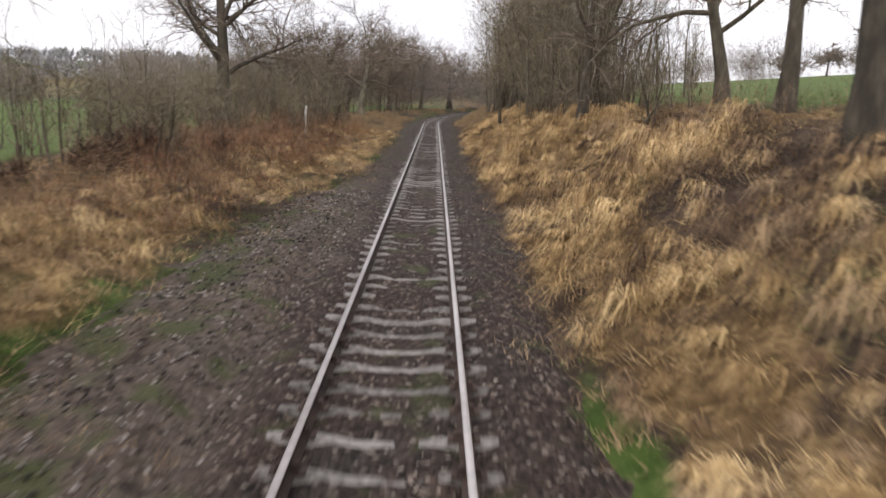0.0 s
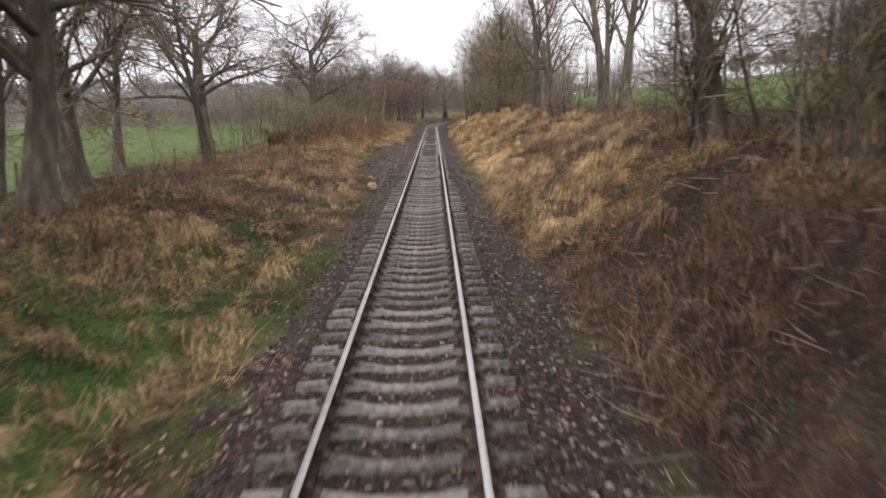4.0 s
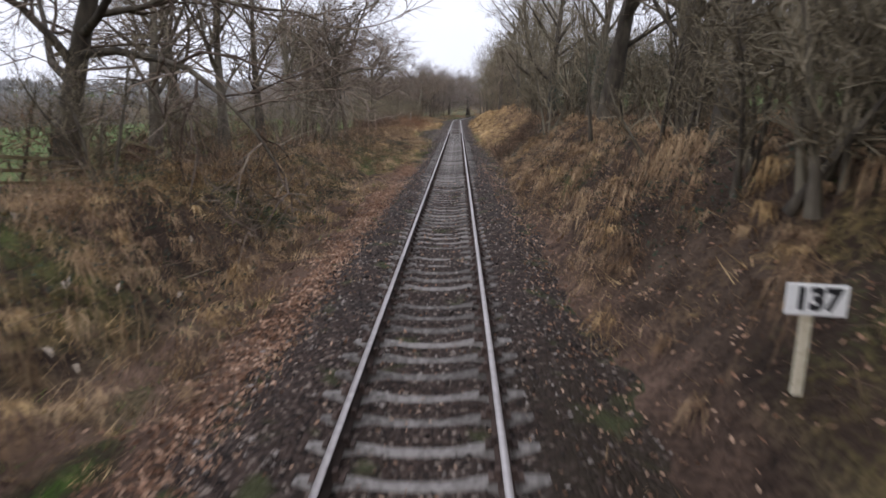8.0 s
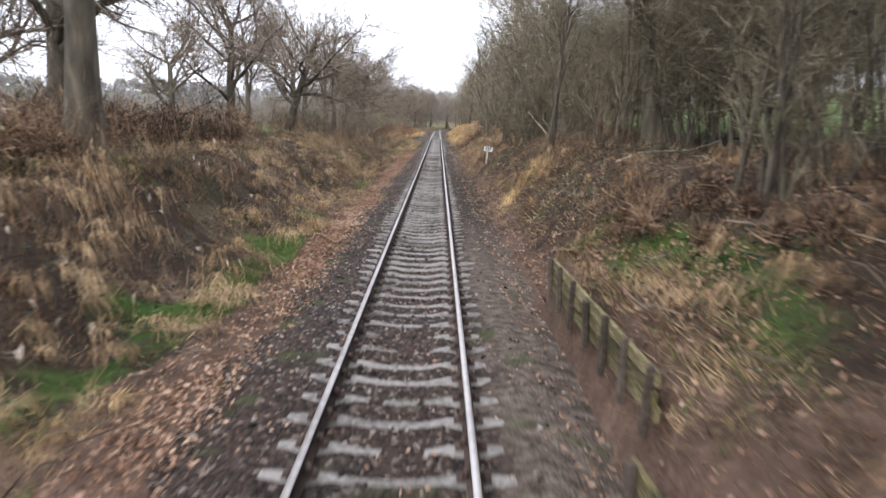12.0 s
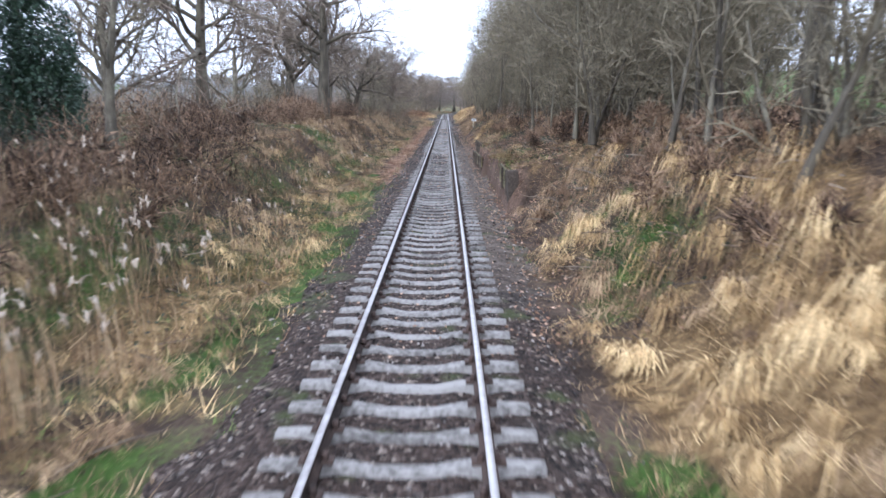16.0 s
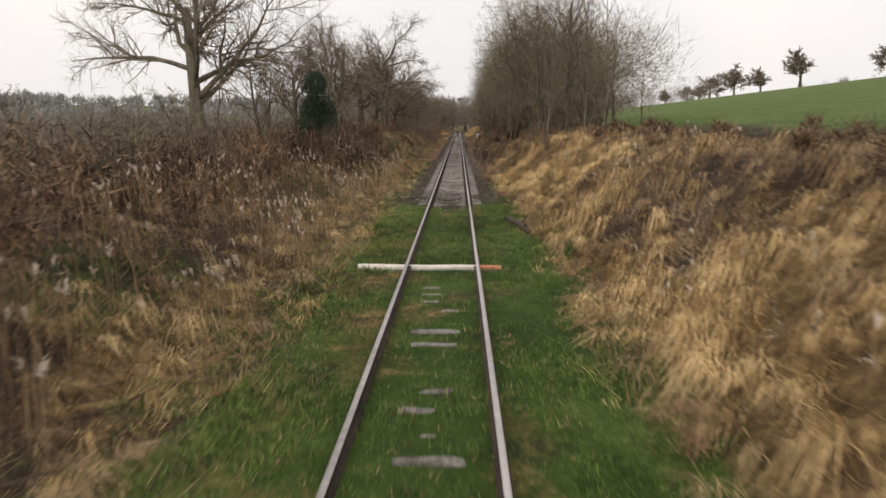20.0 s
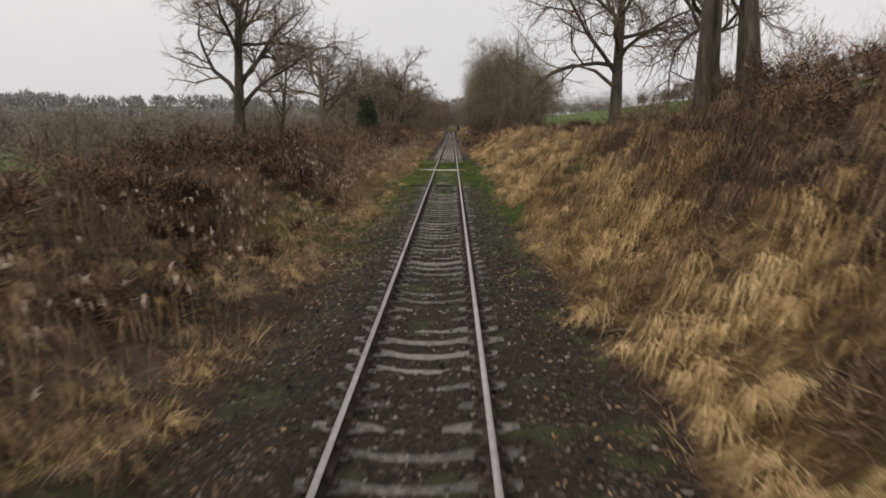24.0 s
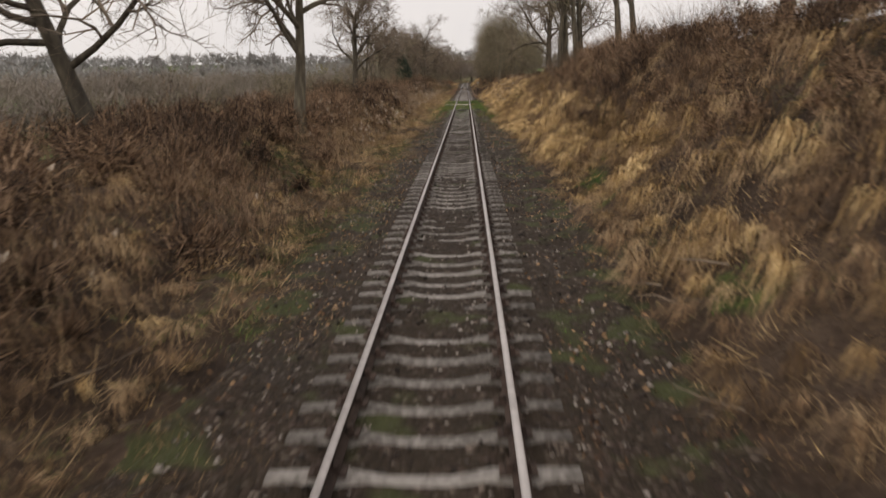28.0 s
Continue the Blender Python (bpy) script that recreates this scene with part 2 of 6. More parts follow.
M_POST = mat_noise("cream_painted_wood", [(0.40, 0.34, 0.22), (0.58, 0.52, 0.38), (0.68, 0.63, 0.5)], 4.0, 0.75, 0.3, 40)
M_RENDER = mat_noise("pale_house_wall", [(0.28, 0.26, 0.23), (0.36, 0.34, 0.3), (0.45, 0.42, 0.38)], 0.8, 0.9, 0.2, 20)
M_SLATE = mat_noise("slate_roof", [(0.07, 0.065, 0.07), (0.11, 0.10, 0.105), (0.16, 0.145, 0.145)], 1.0, 0.8, 0.3, 20)
M_GLASSY = mat_noise("dark_window_glass", [(0.02, 0.022, 0.026), (0.03, 0.033, 0.038), (0.04, 0.044, 0.05)], 1.0, 0.12, 0)


def ground_material():
    """Soil, dead grass, green grass and leaf litter, mixed by the painted cover of the land (zone: red green grass, green straw, blue litter, alpha sown fields)."""
    m, nodes, links, bsdf = nodes_of("ground_cover")
    zone = nodes.new("ShaderNodeAttribute")
    zone.attribute_name = "zone"
    sep = nodes.new("ShaderNodeSeparateColor")
    links.new(zone.outputs["Color"], sep.inputs["Color"])
    tc = nodes.new("ShaderNodeTexCoord")
    noises = []
    for sc, de in ((0.35, 5), (2.3, 8), (14.0, 6), (60.0, 4)):
        n = nodes.new("ShaderNodeTexNoise")
        n.inputs["Scale"].default_value, n.inputs["Detail"].default_value = sc, de
        links.new(tc.outputs["Object"], n.inputs["Vector"])
        noises.append(n.outputs["Fac"])

    def mixed(a, b, k):
        x = nodes.new("ShaderNodeMath")
        x.operation = "MULTIPLY_ADD"
        links.new(a, x.inputs[0])
        x.inputs[1].default_value = k
        y = nodes.new("ShaderNodeMath")
        y.operation = "MULTIPLY"
        links.new(b, y.inputs[0])
        y.inputs[1].default_value = 1 - k
        links.new(y.outputs[0], x.inputs[2])
        return x.outputs[0]

    grain = mixed(noises[1], noises[2], 0.5)
    comb = nodes.new("ShaderNodeMapping")
    comb.inputs["Scale"].default_value = (5.0, 26.0, 5.0)
    links.new(tc.outputs["Object"], comb.inputs["Vector"])
    strands = nodes.new("ShaderNodeTexNoise")
    strands.inputs["Scale"].default_value, strands.inputs["Detail"].default_value = 1.0, 7
    strands.inputs["Distortion"].default_value = 1.4
    links.new(comb.outputs["Vector"], strands.inputs["Vector"])
    combed = mixed(noises[1], strands.outputs["Fac"], 0.42)
    tint = mixed(noises[0], grain, 0.45)
    covers = [
        [(0.016, 0.011, 0.008), (0.056, 0.038, 0.027), (0.135, 0.095, 0.066)],
        [(0.020, 0.036, 0.007), (0.044, 0.080, 0.014), (0.105, 0.145, 0.038)],
        [(0.035, 0.021, 0.010), (0.14, 0.088, 0.04), (0.38, 0.255, 0.12)],
        [(0.048, 0.031, 0.022), (0.11, 0.071, 0.051), (0.23, 0.15, 0.108)],
    ]
    colour = None
    for i, cols in enumerate(covers):
        r = ramp_node(nodes, cols, 0.34, 0.66)
        links.new(combed if i == 2 else tint, r.inputs["Fac"])
        if colour is None:
            colour = r.outputs["Color"]
            continue
        edge = nodes.new("ShaderNodeMath")
        edge.operation = "ADD"
        links.new(sep.outputs[i - 1], edge.inputs[0])
        links.new(grain, edge.inputs[1])
        cut = nodes.new("ShaderNodeMapRange")
        cut.inputs["From Min"].default_value, cut.inputs["From Max"].default_value = 0.86, 1.14
        links.new(edge.outputs[0], cut.inputs["Value"])
        mx = nodes.new("ShaderNodeMixRGB")
        links.new(cut.outputs["Result"], mx.inputs["Fac"])
        links.new(colour, mx.inputs["Color1"])
        links.new(r.outputs["Color"], mx.inputs["Color2"])
        colour = mx.outputs["Color"]
    crop = ramp_node(nodes, [(0.075, 0.108, 0.035), (0.105, 0.148, 0.047), (0.15, 0.19, 0.068)], 0.34, 0.66)
    links.new(tint, crop.inputs["Fac"])
    sown = nodes.new("ShaderNodeMixRGB")
    links.new(zone.outputs["Alpha"], sown.inputs["Fac"])
    links.new(colour, sown.inputs["Color1"])
    links.new(crop.outputs["Color"], sown.inputs["Color2"])
    links.new(sown.outputs["Color"], bsdf.inputs["Base Color"])
    bsdf.inputs["Roughness"].default_value = 0.95
    bsdf.inputs["Specular IOR Level"].default_value = 0.15
    b = nodes.new("ShaderNodeBump")
    b.inputs["Strength"].default_value, b.inputs["Distance"].default_value = 1.0, 0.22
    links.new(mixed(noises[1], noises[2], 0.5), b.inputs["Height"])
    links.new(b.outputs["Normal"], bsdf.inputs["Normal"])
    return m


def ballast_material():
    """Broken stone: one colour a stone, with dark gaps between, and browner patches of fines."""
    m, nodes, links, bsdf = nodes_of("ballast_bed")
    tc = nodes.new("ShaderNodeTexCoord")
    v = nodes.new("ShaderNodeTexVoronoi")
    v.inputs["Scale"].default_value = 22.0
    links.new(tc.outputs["Object"], v.inputs["Vector"])
    sep = nodes.new("ShaderNodeSeparateColor")
    links.new(v.outputs["Color"], sep.inputs["Color"])
    n = nodes.new("ShaderNodeTexNoise")
    n.inputs["Scale"].default_value, n.inputs["Detail"].default_value = 0.55, 6
    links.new(tc.outputs["Object"], n.inputs["Vector"])
    grey = ramp_node(nodes, [(0.007862, 0.006178, 0.005054), (0.01123, 0.008424, 0.006739), (0.0146, 0.01101, 0.008986), (0.01909, 0.0146, 0.01179), (0.02359, 0.01797, 0.0146), (0.0292, 0.02246, 0.01853), (0.03482, 0.02696, 0.02246), (0.04268, 0.0337, 0.02808), (0.05279, 0.04156, 0.03482), (0.06515, 0.05167, 0.0438), (0.08986, 0.07301, 0.0629), (0.2981, 0.2567, 0.2236)], 0.05, 1.0)
    brown = ramp_node(nodes, [(0.008986, 0.005616, 0.003931), (0.01292, 0.007862, 0.005616), (0.01741, 0.01056, 0.007638), (0.02246, 0.0137, 0.009883), (0.02808, 0.01719, 0.01236), (0.0337, 0.02078, 0.01516), (0.04044, 0.02527, 0.01853), (0.0483, 0.03089, 0.02303), (0.05841, 0.03819, 0.0292), (0.07188, 0.0483, 0.03819), (0.09547, 0.06739, 0.05391), (0.2815, 0.2277, 0.1863)], 0.05, 1.0)
    links.new(sep.outputs[0], grey.inputs["Fac"])
    links.new(sep.outputs[0], brown.inputs["Fac"])
    patch = nodes.new("ShaderNodeMapRange")
    patch.inputs["From Min"].default_value, patch.inputs["From Max"].default_value = 0.26, 0.48
    links.new(n.outputs["Fac"], patch.inputs["Value"])
    mx = nodes.new("ShaderNodeMixRGB")
    links.new(patch.outputs["Result"], mx.inputs["Fac"])
    links.new(grey.outputs["Color"], mx.inputs["Color1"])
    links.new(brown.outputs["Color"], mx.inputs["Color2"])
    mossn = nodes.new("ShaderNodeTexNoise")
    mossn.inputs["Scale"].default_value, mossn.inputs["Detail"].default_value = 1.4, 7
    links.new(tc.outputs["Object"], mossn.inputs["Vector"])
    mossy = nodes.new("ShaderNodeMapRange")
    mossy.inputs["From Min"].default_value, mossy.inputs["From Max"].default_value = 0.60, 0.70
    mossy.inputs["To Max"].default_value = 0.75
    place = nodes.new("ShaderNodeSeparateXYZ")
    links.new(tc.outputs["Object"], place.inputs["Vector"])
    aside = nodes.new("ShaderNodeMath")
    aside.operation = "ABSOLUTE"
    links.new(place.outputs["X"], aside.inputs[0])
    fines = nodes.new("ShaderNodeMapRange")
    fines.inputs["From Min"].default_value, fines.inputs["From Max"].default_value = 1.4, 2.9
    fines.inputs["To Max"].default_value = 0.11
    links.new(aside.outputs[0], fines.inputs["Value"])
    moss_sum = nodes.new("ShaderNodeMath")
    moss_sum.operation = "ADD"
    links.new(fines.outputs["Result"], moss_sum.inputs[0])
    links.new(mossn.outputs["Fac"], moss_sum.inputs[1])
    moss_at = nodes.new("ShaderNodeAttribute")
    moss_at.attribute_name = "moss"
    moss_all = nodes.new("ShaderNodeMath")
    moss_all.operation = "ADD"
    links.new(moss_sum.outputs[0], moss_all.inputs[0])
    links.new(moss_at.outputs["Fac"], moss_all.inputs[1])
    links.new(moss_all.outputs[0], mossy.inputs["Value"])
    mm = nodes.new("ShaderNodeMixRGB")
    mm.inputs["Color2"].default_value = (0.050, 0.060, 0.019, 1)
    links.new(mossy.outputs["Result"], mm.inputs["Fac"])
    foul = nodes.new("ShaderNodeAttribute")
    foul.attribute_name = "fouled"
    silt = nodes.new("ShaderNodeTexNoise")
    silt.inputs["Scale"].default_value, silt.inputs["Detail"].default_value = 6.0, 6
    links.new(tc.outputs["Object"], silt.inputs["Vector"])
    silted = nodes.new("ShaderNodeMapRange")
    silted.inputs["From Min"].default_value, silted.inputs["From Max"].default_value = 0.32, 0.52
    links.new(silt.outputs["Fac"], silted.inputs["Value"])
    share = nodes.new("ShaderNodeMath")
    share.operation = "MULTIPLY"
    links.new(foul.outputs["Fac"], share.inputs[0])
    links.new(silted.outputs["Result"], share.inputs[1])
    soil = nodes.new("ShaderNodeMixRGB")
    soil.inputs["Color2"].default_value = (0.026, 0.018, 0.010, 1)
    links.new(share.outputs[0], soil.inputs["Fac"])
    links.new(mx.outputs["Color"], soil.inputs["Color1"])
    muddy = nodes.new("ShaderNodeAttribute")
    muddy.attribute_name = "muddy"
    earth = ramp_node(nodes, [(0.05, 0.037, 0.028), (0.105, 0.08, 0.062), (0.17, 0.135, 0.108)], 0.34, 0.66)
    links.new(silt.outputs["Fac"], earth.inputs["Fac"])
    wash = nodes.new("ShaderNodeMixRGB")
    links.new(muddy.outputs["Fac"], wash.inputs["Fac"])
    links.new(soil.outputs["Color"], wash.inputs["Color1"])
    links.new(earth.outputs["Color"], wash.inputs["Color2"])
    links.new(wash.outputs["Color"], mm.inputs["Color1"])
    links.new(mm.outputs["Color"], bsdf.inputs["Base Color"])
    bsdf.inputs["Roughness"].default_value = 0.9
    bsdf.inputs["Specular IOR Level"].default_value = 0.25
    b = nodes.new("ShaderNodeBump")
    b.inputs["Strength"].default_value, b.inputs["Distance"].default_value = 1.0, 0.035
    b.invert = True
    links.new(v.outputs["Distance"], b.inputs["Height"])
    links.new(b.outputs["Normal"], bsdf.inputs["Normal"])
    return m


M_GROUND = ground_material()
M_BALLAST = ballast_material()


# ---- mesh helpers ----
def mesh_np(name, verts, faces, mats, smooth_faces=False, face_mats=None):
    """A mesh from arrays; faces is one array of triangles or of quads."""
    verts, faces = np.asarray(verts, np.float32), np.asarray(faces, np.int32)
    me = bpy.data.meshes.new(name)
    me.vertices.add(len(verts))
    me.vertices.foreach_set("co", verts.ravel())
    k = faces.shape[1]
    me.loops.add(faces.size)
    me.loops.foreach_set("vertex_index", faces.ravel())
    me.polygons.add(len(faces))
    me.polygons.foreach_set("loop_start", np.arange(len(faces), dtype=np.int32) * k)
    if smooth_faces:
        me.polygons.foreach_set("use_smooth", np.ones(len(faces), bool))
    for m in mats if isinstance(mats, (list, tuple)) else [mats]:
        me.materials.append(m)
    if face_mats is not None:
        me.polygons.foreach_set("material_index", np.asarray(face_mats, np.int32))
    me.update(calc_edges=True)
    return me


def part(name, data, parent, label=""):
    ob = new(name, data)
    ob.parent = parent
    if label:
        ob["label"] = label
    return ob


def bm_mesh(name, bm, mat):
    me = bpy.data.meshes.new(name)
    bm.to_mesh(me)
    bm.free()
    for m in mat if isinstance(mat, (list, tuple)) else [mat]:
        me.materials.append(m)
    return me


def box_bm(sx, sy, sz, bevel=0.01, at=(0, 0, 0), segs=1):
    bm = bmesh.new()
    bmesh.ops.create_cube(bm, size=1)
    bmesh.ops.scale(bm, vec=(sx, sy, sz), verts=bm.verts)
    if bevel:
        bmesh.ops.bevel(bm, geom=bm.edges[:], offset=bevel, segments=segs, affect="EDGES")
    bmesh.ops.translate(bm, vec=at, verts=bm.verts)
    return bm


def sheet(xs, ys, zs):
    """A grid sheet of quads: zs has a row for each y."""
    nx, ny = len(xs), len(ys)
    gx, gy = np.meshgrid(xs, ys)
    v = np.stack([gx, gy, zs], -1).reshape(-1, 3)
    i = np.arange(nx * ny).reshape(ny, nx)
    f = np.stack([i[:-1, :-1], i[:-1, 1:], i[1:, 1:], i[1:, :-1]], -1).reshape(-1, 4)
    return v, f


# ---- the land ----
TOE_R = [(-140, 3.0), (-100, 2.9), (-60, 2.7), (-20, 2.7), (0, 2.5), (25, 2.4), (60, 2.5), (90, 2.3), (115, 2.4), (160, 2.5)]
CREST_X = [(-140, 8.4), (-80, 7.7), (-60, 7.2), (-45, 6.4), (-25, 6.2), (0, 5.6), (25, 5.0), (60, 5.2), (90, 5.8), (112, 8.0), (140, 7.6), (200, 6.5)]
CREST_Z = [(-140, 3.7), (-80, 3.4), (-68, 3.2), (-58, 2.4), (-45, 2.1), (-25, 2.1), (0, 2.0), (25, 1.9), (60, 1.9), (90, 1.8), (112, 2.5), (140, 2.5), (200, 1.8)]
DITCH_Z = [(-140, -0.35), (-60, -0.5), (-20, -0.5), (20, -0.45), (60, -0.6), (90, -0.45), (112, -0.3), (150, -0.3)]
BANK_L = [(-140, 0.85), (-60, 0.75), (-20, 0.75), (-2, 0.9), (8, 1.5), (45, 1.5), (60, 1.0), (85, 0.7), (105, 0.35), (150, 0.3)]


def ragged(u, y):
    """How far the turf's edge wanders along the line."""
    return 3.2 * vnoise(u, y * 0.4, 0.9, 351, 2)


def land(x, y):
    """The height of the ground."""
    x, y = np.asarray(x, float), np.asarray(y, float)
    u = x - centre(np.clip(y, -500, 330))
    toe, cx, cz = along(y, TOE_R), along(y, CREST_X), along(y, CREST_Z)
    t = np.clip((u - toe) / (cx - toe), 0, 1)
    bank = -0.3 + (cz + 0.3) * (0.6 * t + 0.4 * smooth(0, 1, t))
    hill = cz + 0.118 * np.clip(u - cx, 0, 138) - 0.03 * np.clip(u - cx - 138, 0, 2000)
    right = np.where(u < cx, bank, hill)
    dz, bz = along(y, DITCH_Z), along(y, BANK_L)
    ditch = -0.3 + (dz + 0.3) * smooth(2.3, 3.6, -u)
    rise = dz + (bz - dz) * smooth(3.9, 7.2, -u)
    fall = bz - (bz + 0.5) * smooth(9.5, 20, -u) - 1.2 * smooth(40, 160, -u)
    left = np.where(-u < 3.7, ditch, np.where(-u < 8.5, rise, fall))
    z = np.where(u > 0, np.maximum(right, -0.3), left)
    far = np.hypot(u, y - 60)
    z = z + np.where(u < 0, smooth(380, 1500, far) * (42 + 20 * vnoise(x, y, 500, 5, 2)), smooth(900, 1900, far) * 4)
    rough = smooth(2.2, 3.2, np.abs(u)) * (1 - 0.75 * smooth(14, 20, np.abs(u)))
    hump = 1 - np.abs(vnoise(x, y, 1.1, 8, 2)) * 2.2
    z = z + rough * (0.25 * vnoise(x, y, 2.6, 3, 3) + 0.2 * np.clip(hump, -0.5, 1))
    z = z - 0.5 * np.exp(-((y - 87.5) / 5) ** 4) * smooth(2.5, 3.1, u) * (1 - smooth(4.0, 5.2, u))
    # the earth of the old platform, and the trodden patch below the number plate
    edge = along(y, [(5, 2.30), (9, 2.2), (10.2, 2.04), (14.9, 1.9), (15.2, 2.2), (15.9, 2.38), (21.2, 2.28)])
    top = along(y, [(-2, 0.9), (5, 0.8), (9, 0.52), (14.9, 0.53), (15.9, 0.82), (21, 0.82)])
    plat = smooth(0.0, 0.16, u - edge) * (1 - smooth(4.2, 5.2, u)) * smooth(-2.2, -1.5, y) * (1 - smooth(21.2, 22.5, y))
    z = z + plat * np.clip(top + 0.34 * (u - edge) + 0.3 * np.clip(u - edge, 0, 0.6) * vnoise(x, y, 1.3, 21, 3) - z, 0, 1.4)
    cess = (1 - smooth(-0.12, 0.0, u - edge)) * smooth(1.7, 2.0, u) * smooth(-2.2, -1.5, y) * (1 - smooth(21.2, 22.5, y))
    z = z - cess * np.clip(z + 0.27, 0, 1)
    yr = y + ragged(u, y)
    turf = smooth(-56, -53, yr) * (1 - smooth(-31, -27, yr))
    z = z + 0.42 * np.exp(-((u - 3.3) / 0.8) ** 2 - ((y - 50.2) / 2.2) ** 2)
    dip = 0.16 * (1 - smooth(1.5, 1.85, np.abs(u)))
    z = z - 0.24 * turf * np.exp(-((y + 41.5) / 0.22) ** 4) * (1 - smooth(1.9, 2.3, np.abs(u)))
    return z - dip * (1 - turf) + turf * (1 - smooth(2.0, 3.0, np.abs(u))) * (0.124 + 0.045 * vnoise(x, y, 0.6, 77, 2))


def grown(lo, hi, step, far, ratio=1.18):
    vals = list(np.arange(lo, hi + 1e-6, step))
    a, s = vals[-1], step
    while a < far:
        s *= ratio
        a += s
        vals.append(a)
    return vals


right_x = grown(0, 9, 0.22, 3500, 1.25)
xs = np.array([-v for v in right_x[:0:-1]] + right_x)
up_y = grown(0, 175, 0.48, 4200, 1.25)
dn_y = grown(0, 130, 0.48, 900, 1.3)
ys = np.array([-v for v in dn_y[:0:-1]] + up_y)
gx, gy = np.meshgrid(xs, ys)
gv, gf = sheet(xs, ys, land(gx, gy))
ground_me = mesh_np("ground", gv, gf, M_GROUND, True)


WIDE_L = [(-130, 2.5), (-90, 2.4), (-80, 2.1), (-68, 1.9), (-58, 1.7), (-28, 1.8), (60, 2.0), (96, 1.9), (106, 1.6), (111, 1.9), (115, 2.6), (119, 3.6), (126, 4.1), (138, 3.9), (147, 2.3)]
WIDE_R = [(-130, 2.7), (-88, 2.6), (-78, 2.3), (-68, 2.0), (-58, 1.75), (-10, 1.95), (70, 2.1), (82, 2.4), (94, 2.3), (104, 1.85), (128, 1.85), (134, 2.1)]


def wide(u, y):
    """How far the broken stone reaches from the track's middle."""
    return np.where(u < 0, along(y, WIDE_L), along(y, WIDE_R))


GREEN = [(-2.9, 1, 0.7, 11, 1.25), (-3.5, 108, 1.1, 11, 0.65), (3.1, 101, 0.8, 5, 0.6), (-3.7, 27, 0.8, 10, 1.3), (-3.3, 46, 0.6, 7, 0.9), (2.25, 118.5, 0.42, 9, 1.3), (2.3, -24, 0.55, 8, 1.3), (3.6, -9.5, 1.2, 5.5, 0.85), (3.7, 66, 1.0, 4, 0.5), (-2.8, -24, 0.5, 14, 1.0), (-3.3, -106, 0.9, 11, 0.55), (4.6, -88, 1.6, 9, 0.5), (2.4, 94, 0.4, 3, 0.8), (5.0, -58, 1.4, 9, 0.85), (-4.2, 87, 1.2, 8, 1.0), (3.3, 8, 1.0, 6, 0.9), (3.5, 20, 1.1, 6, 1.0), (-4.3, 15, 1.3, 9, 0.75), (-4.6, 100, 1.0, 7, 0.7), (3.7, -114, 1.0, 7, 0.5), (3.4, -104, 0.7, 4, 0.7), (-2.6, -62, 0.9, 9, 1.2), (2.4, -61, 0.7, 8, 1.2)]


def leaf_lane(u, y):
    """The strip of drifted leaves beside the ballast, and the bare cess on the other side."""
    left = np.exp(-(((u + 2.4) / 0.42) ** 4)) * smooth(4, 16, y) * (1 - smooth(80, 90, y))
    right = np.exp(-(((u - 2.2) / 0.55) ** 4)) * smooth(-6, -1, y) * (1 - smooth(46, 56, y)) * (1 - 0.75 * smooth(27, 34, y))
    return np.maximum(left, right)


def pit(u, y):
    """A dark hollow full of dead sticks in the bank."""
    return np.exp(-((y - 87.5) / 6) ** 4) * smooth(2.3, 2.8, u) * (1 - smooth(5, 7, u))


def heap(u, y):
    """The heap of bare brown earth behind the nearer platform edging."""
    return np.exp(-((u - 3.4) / 1.5) ** 4 - ((y - 11.6) / 3.5) ** 4)


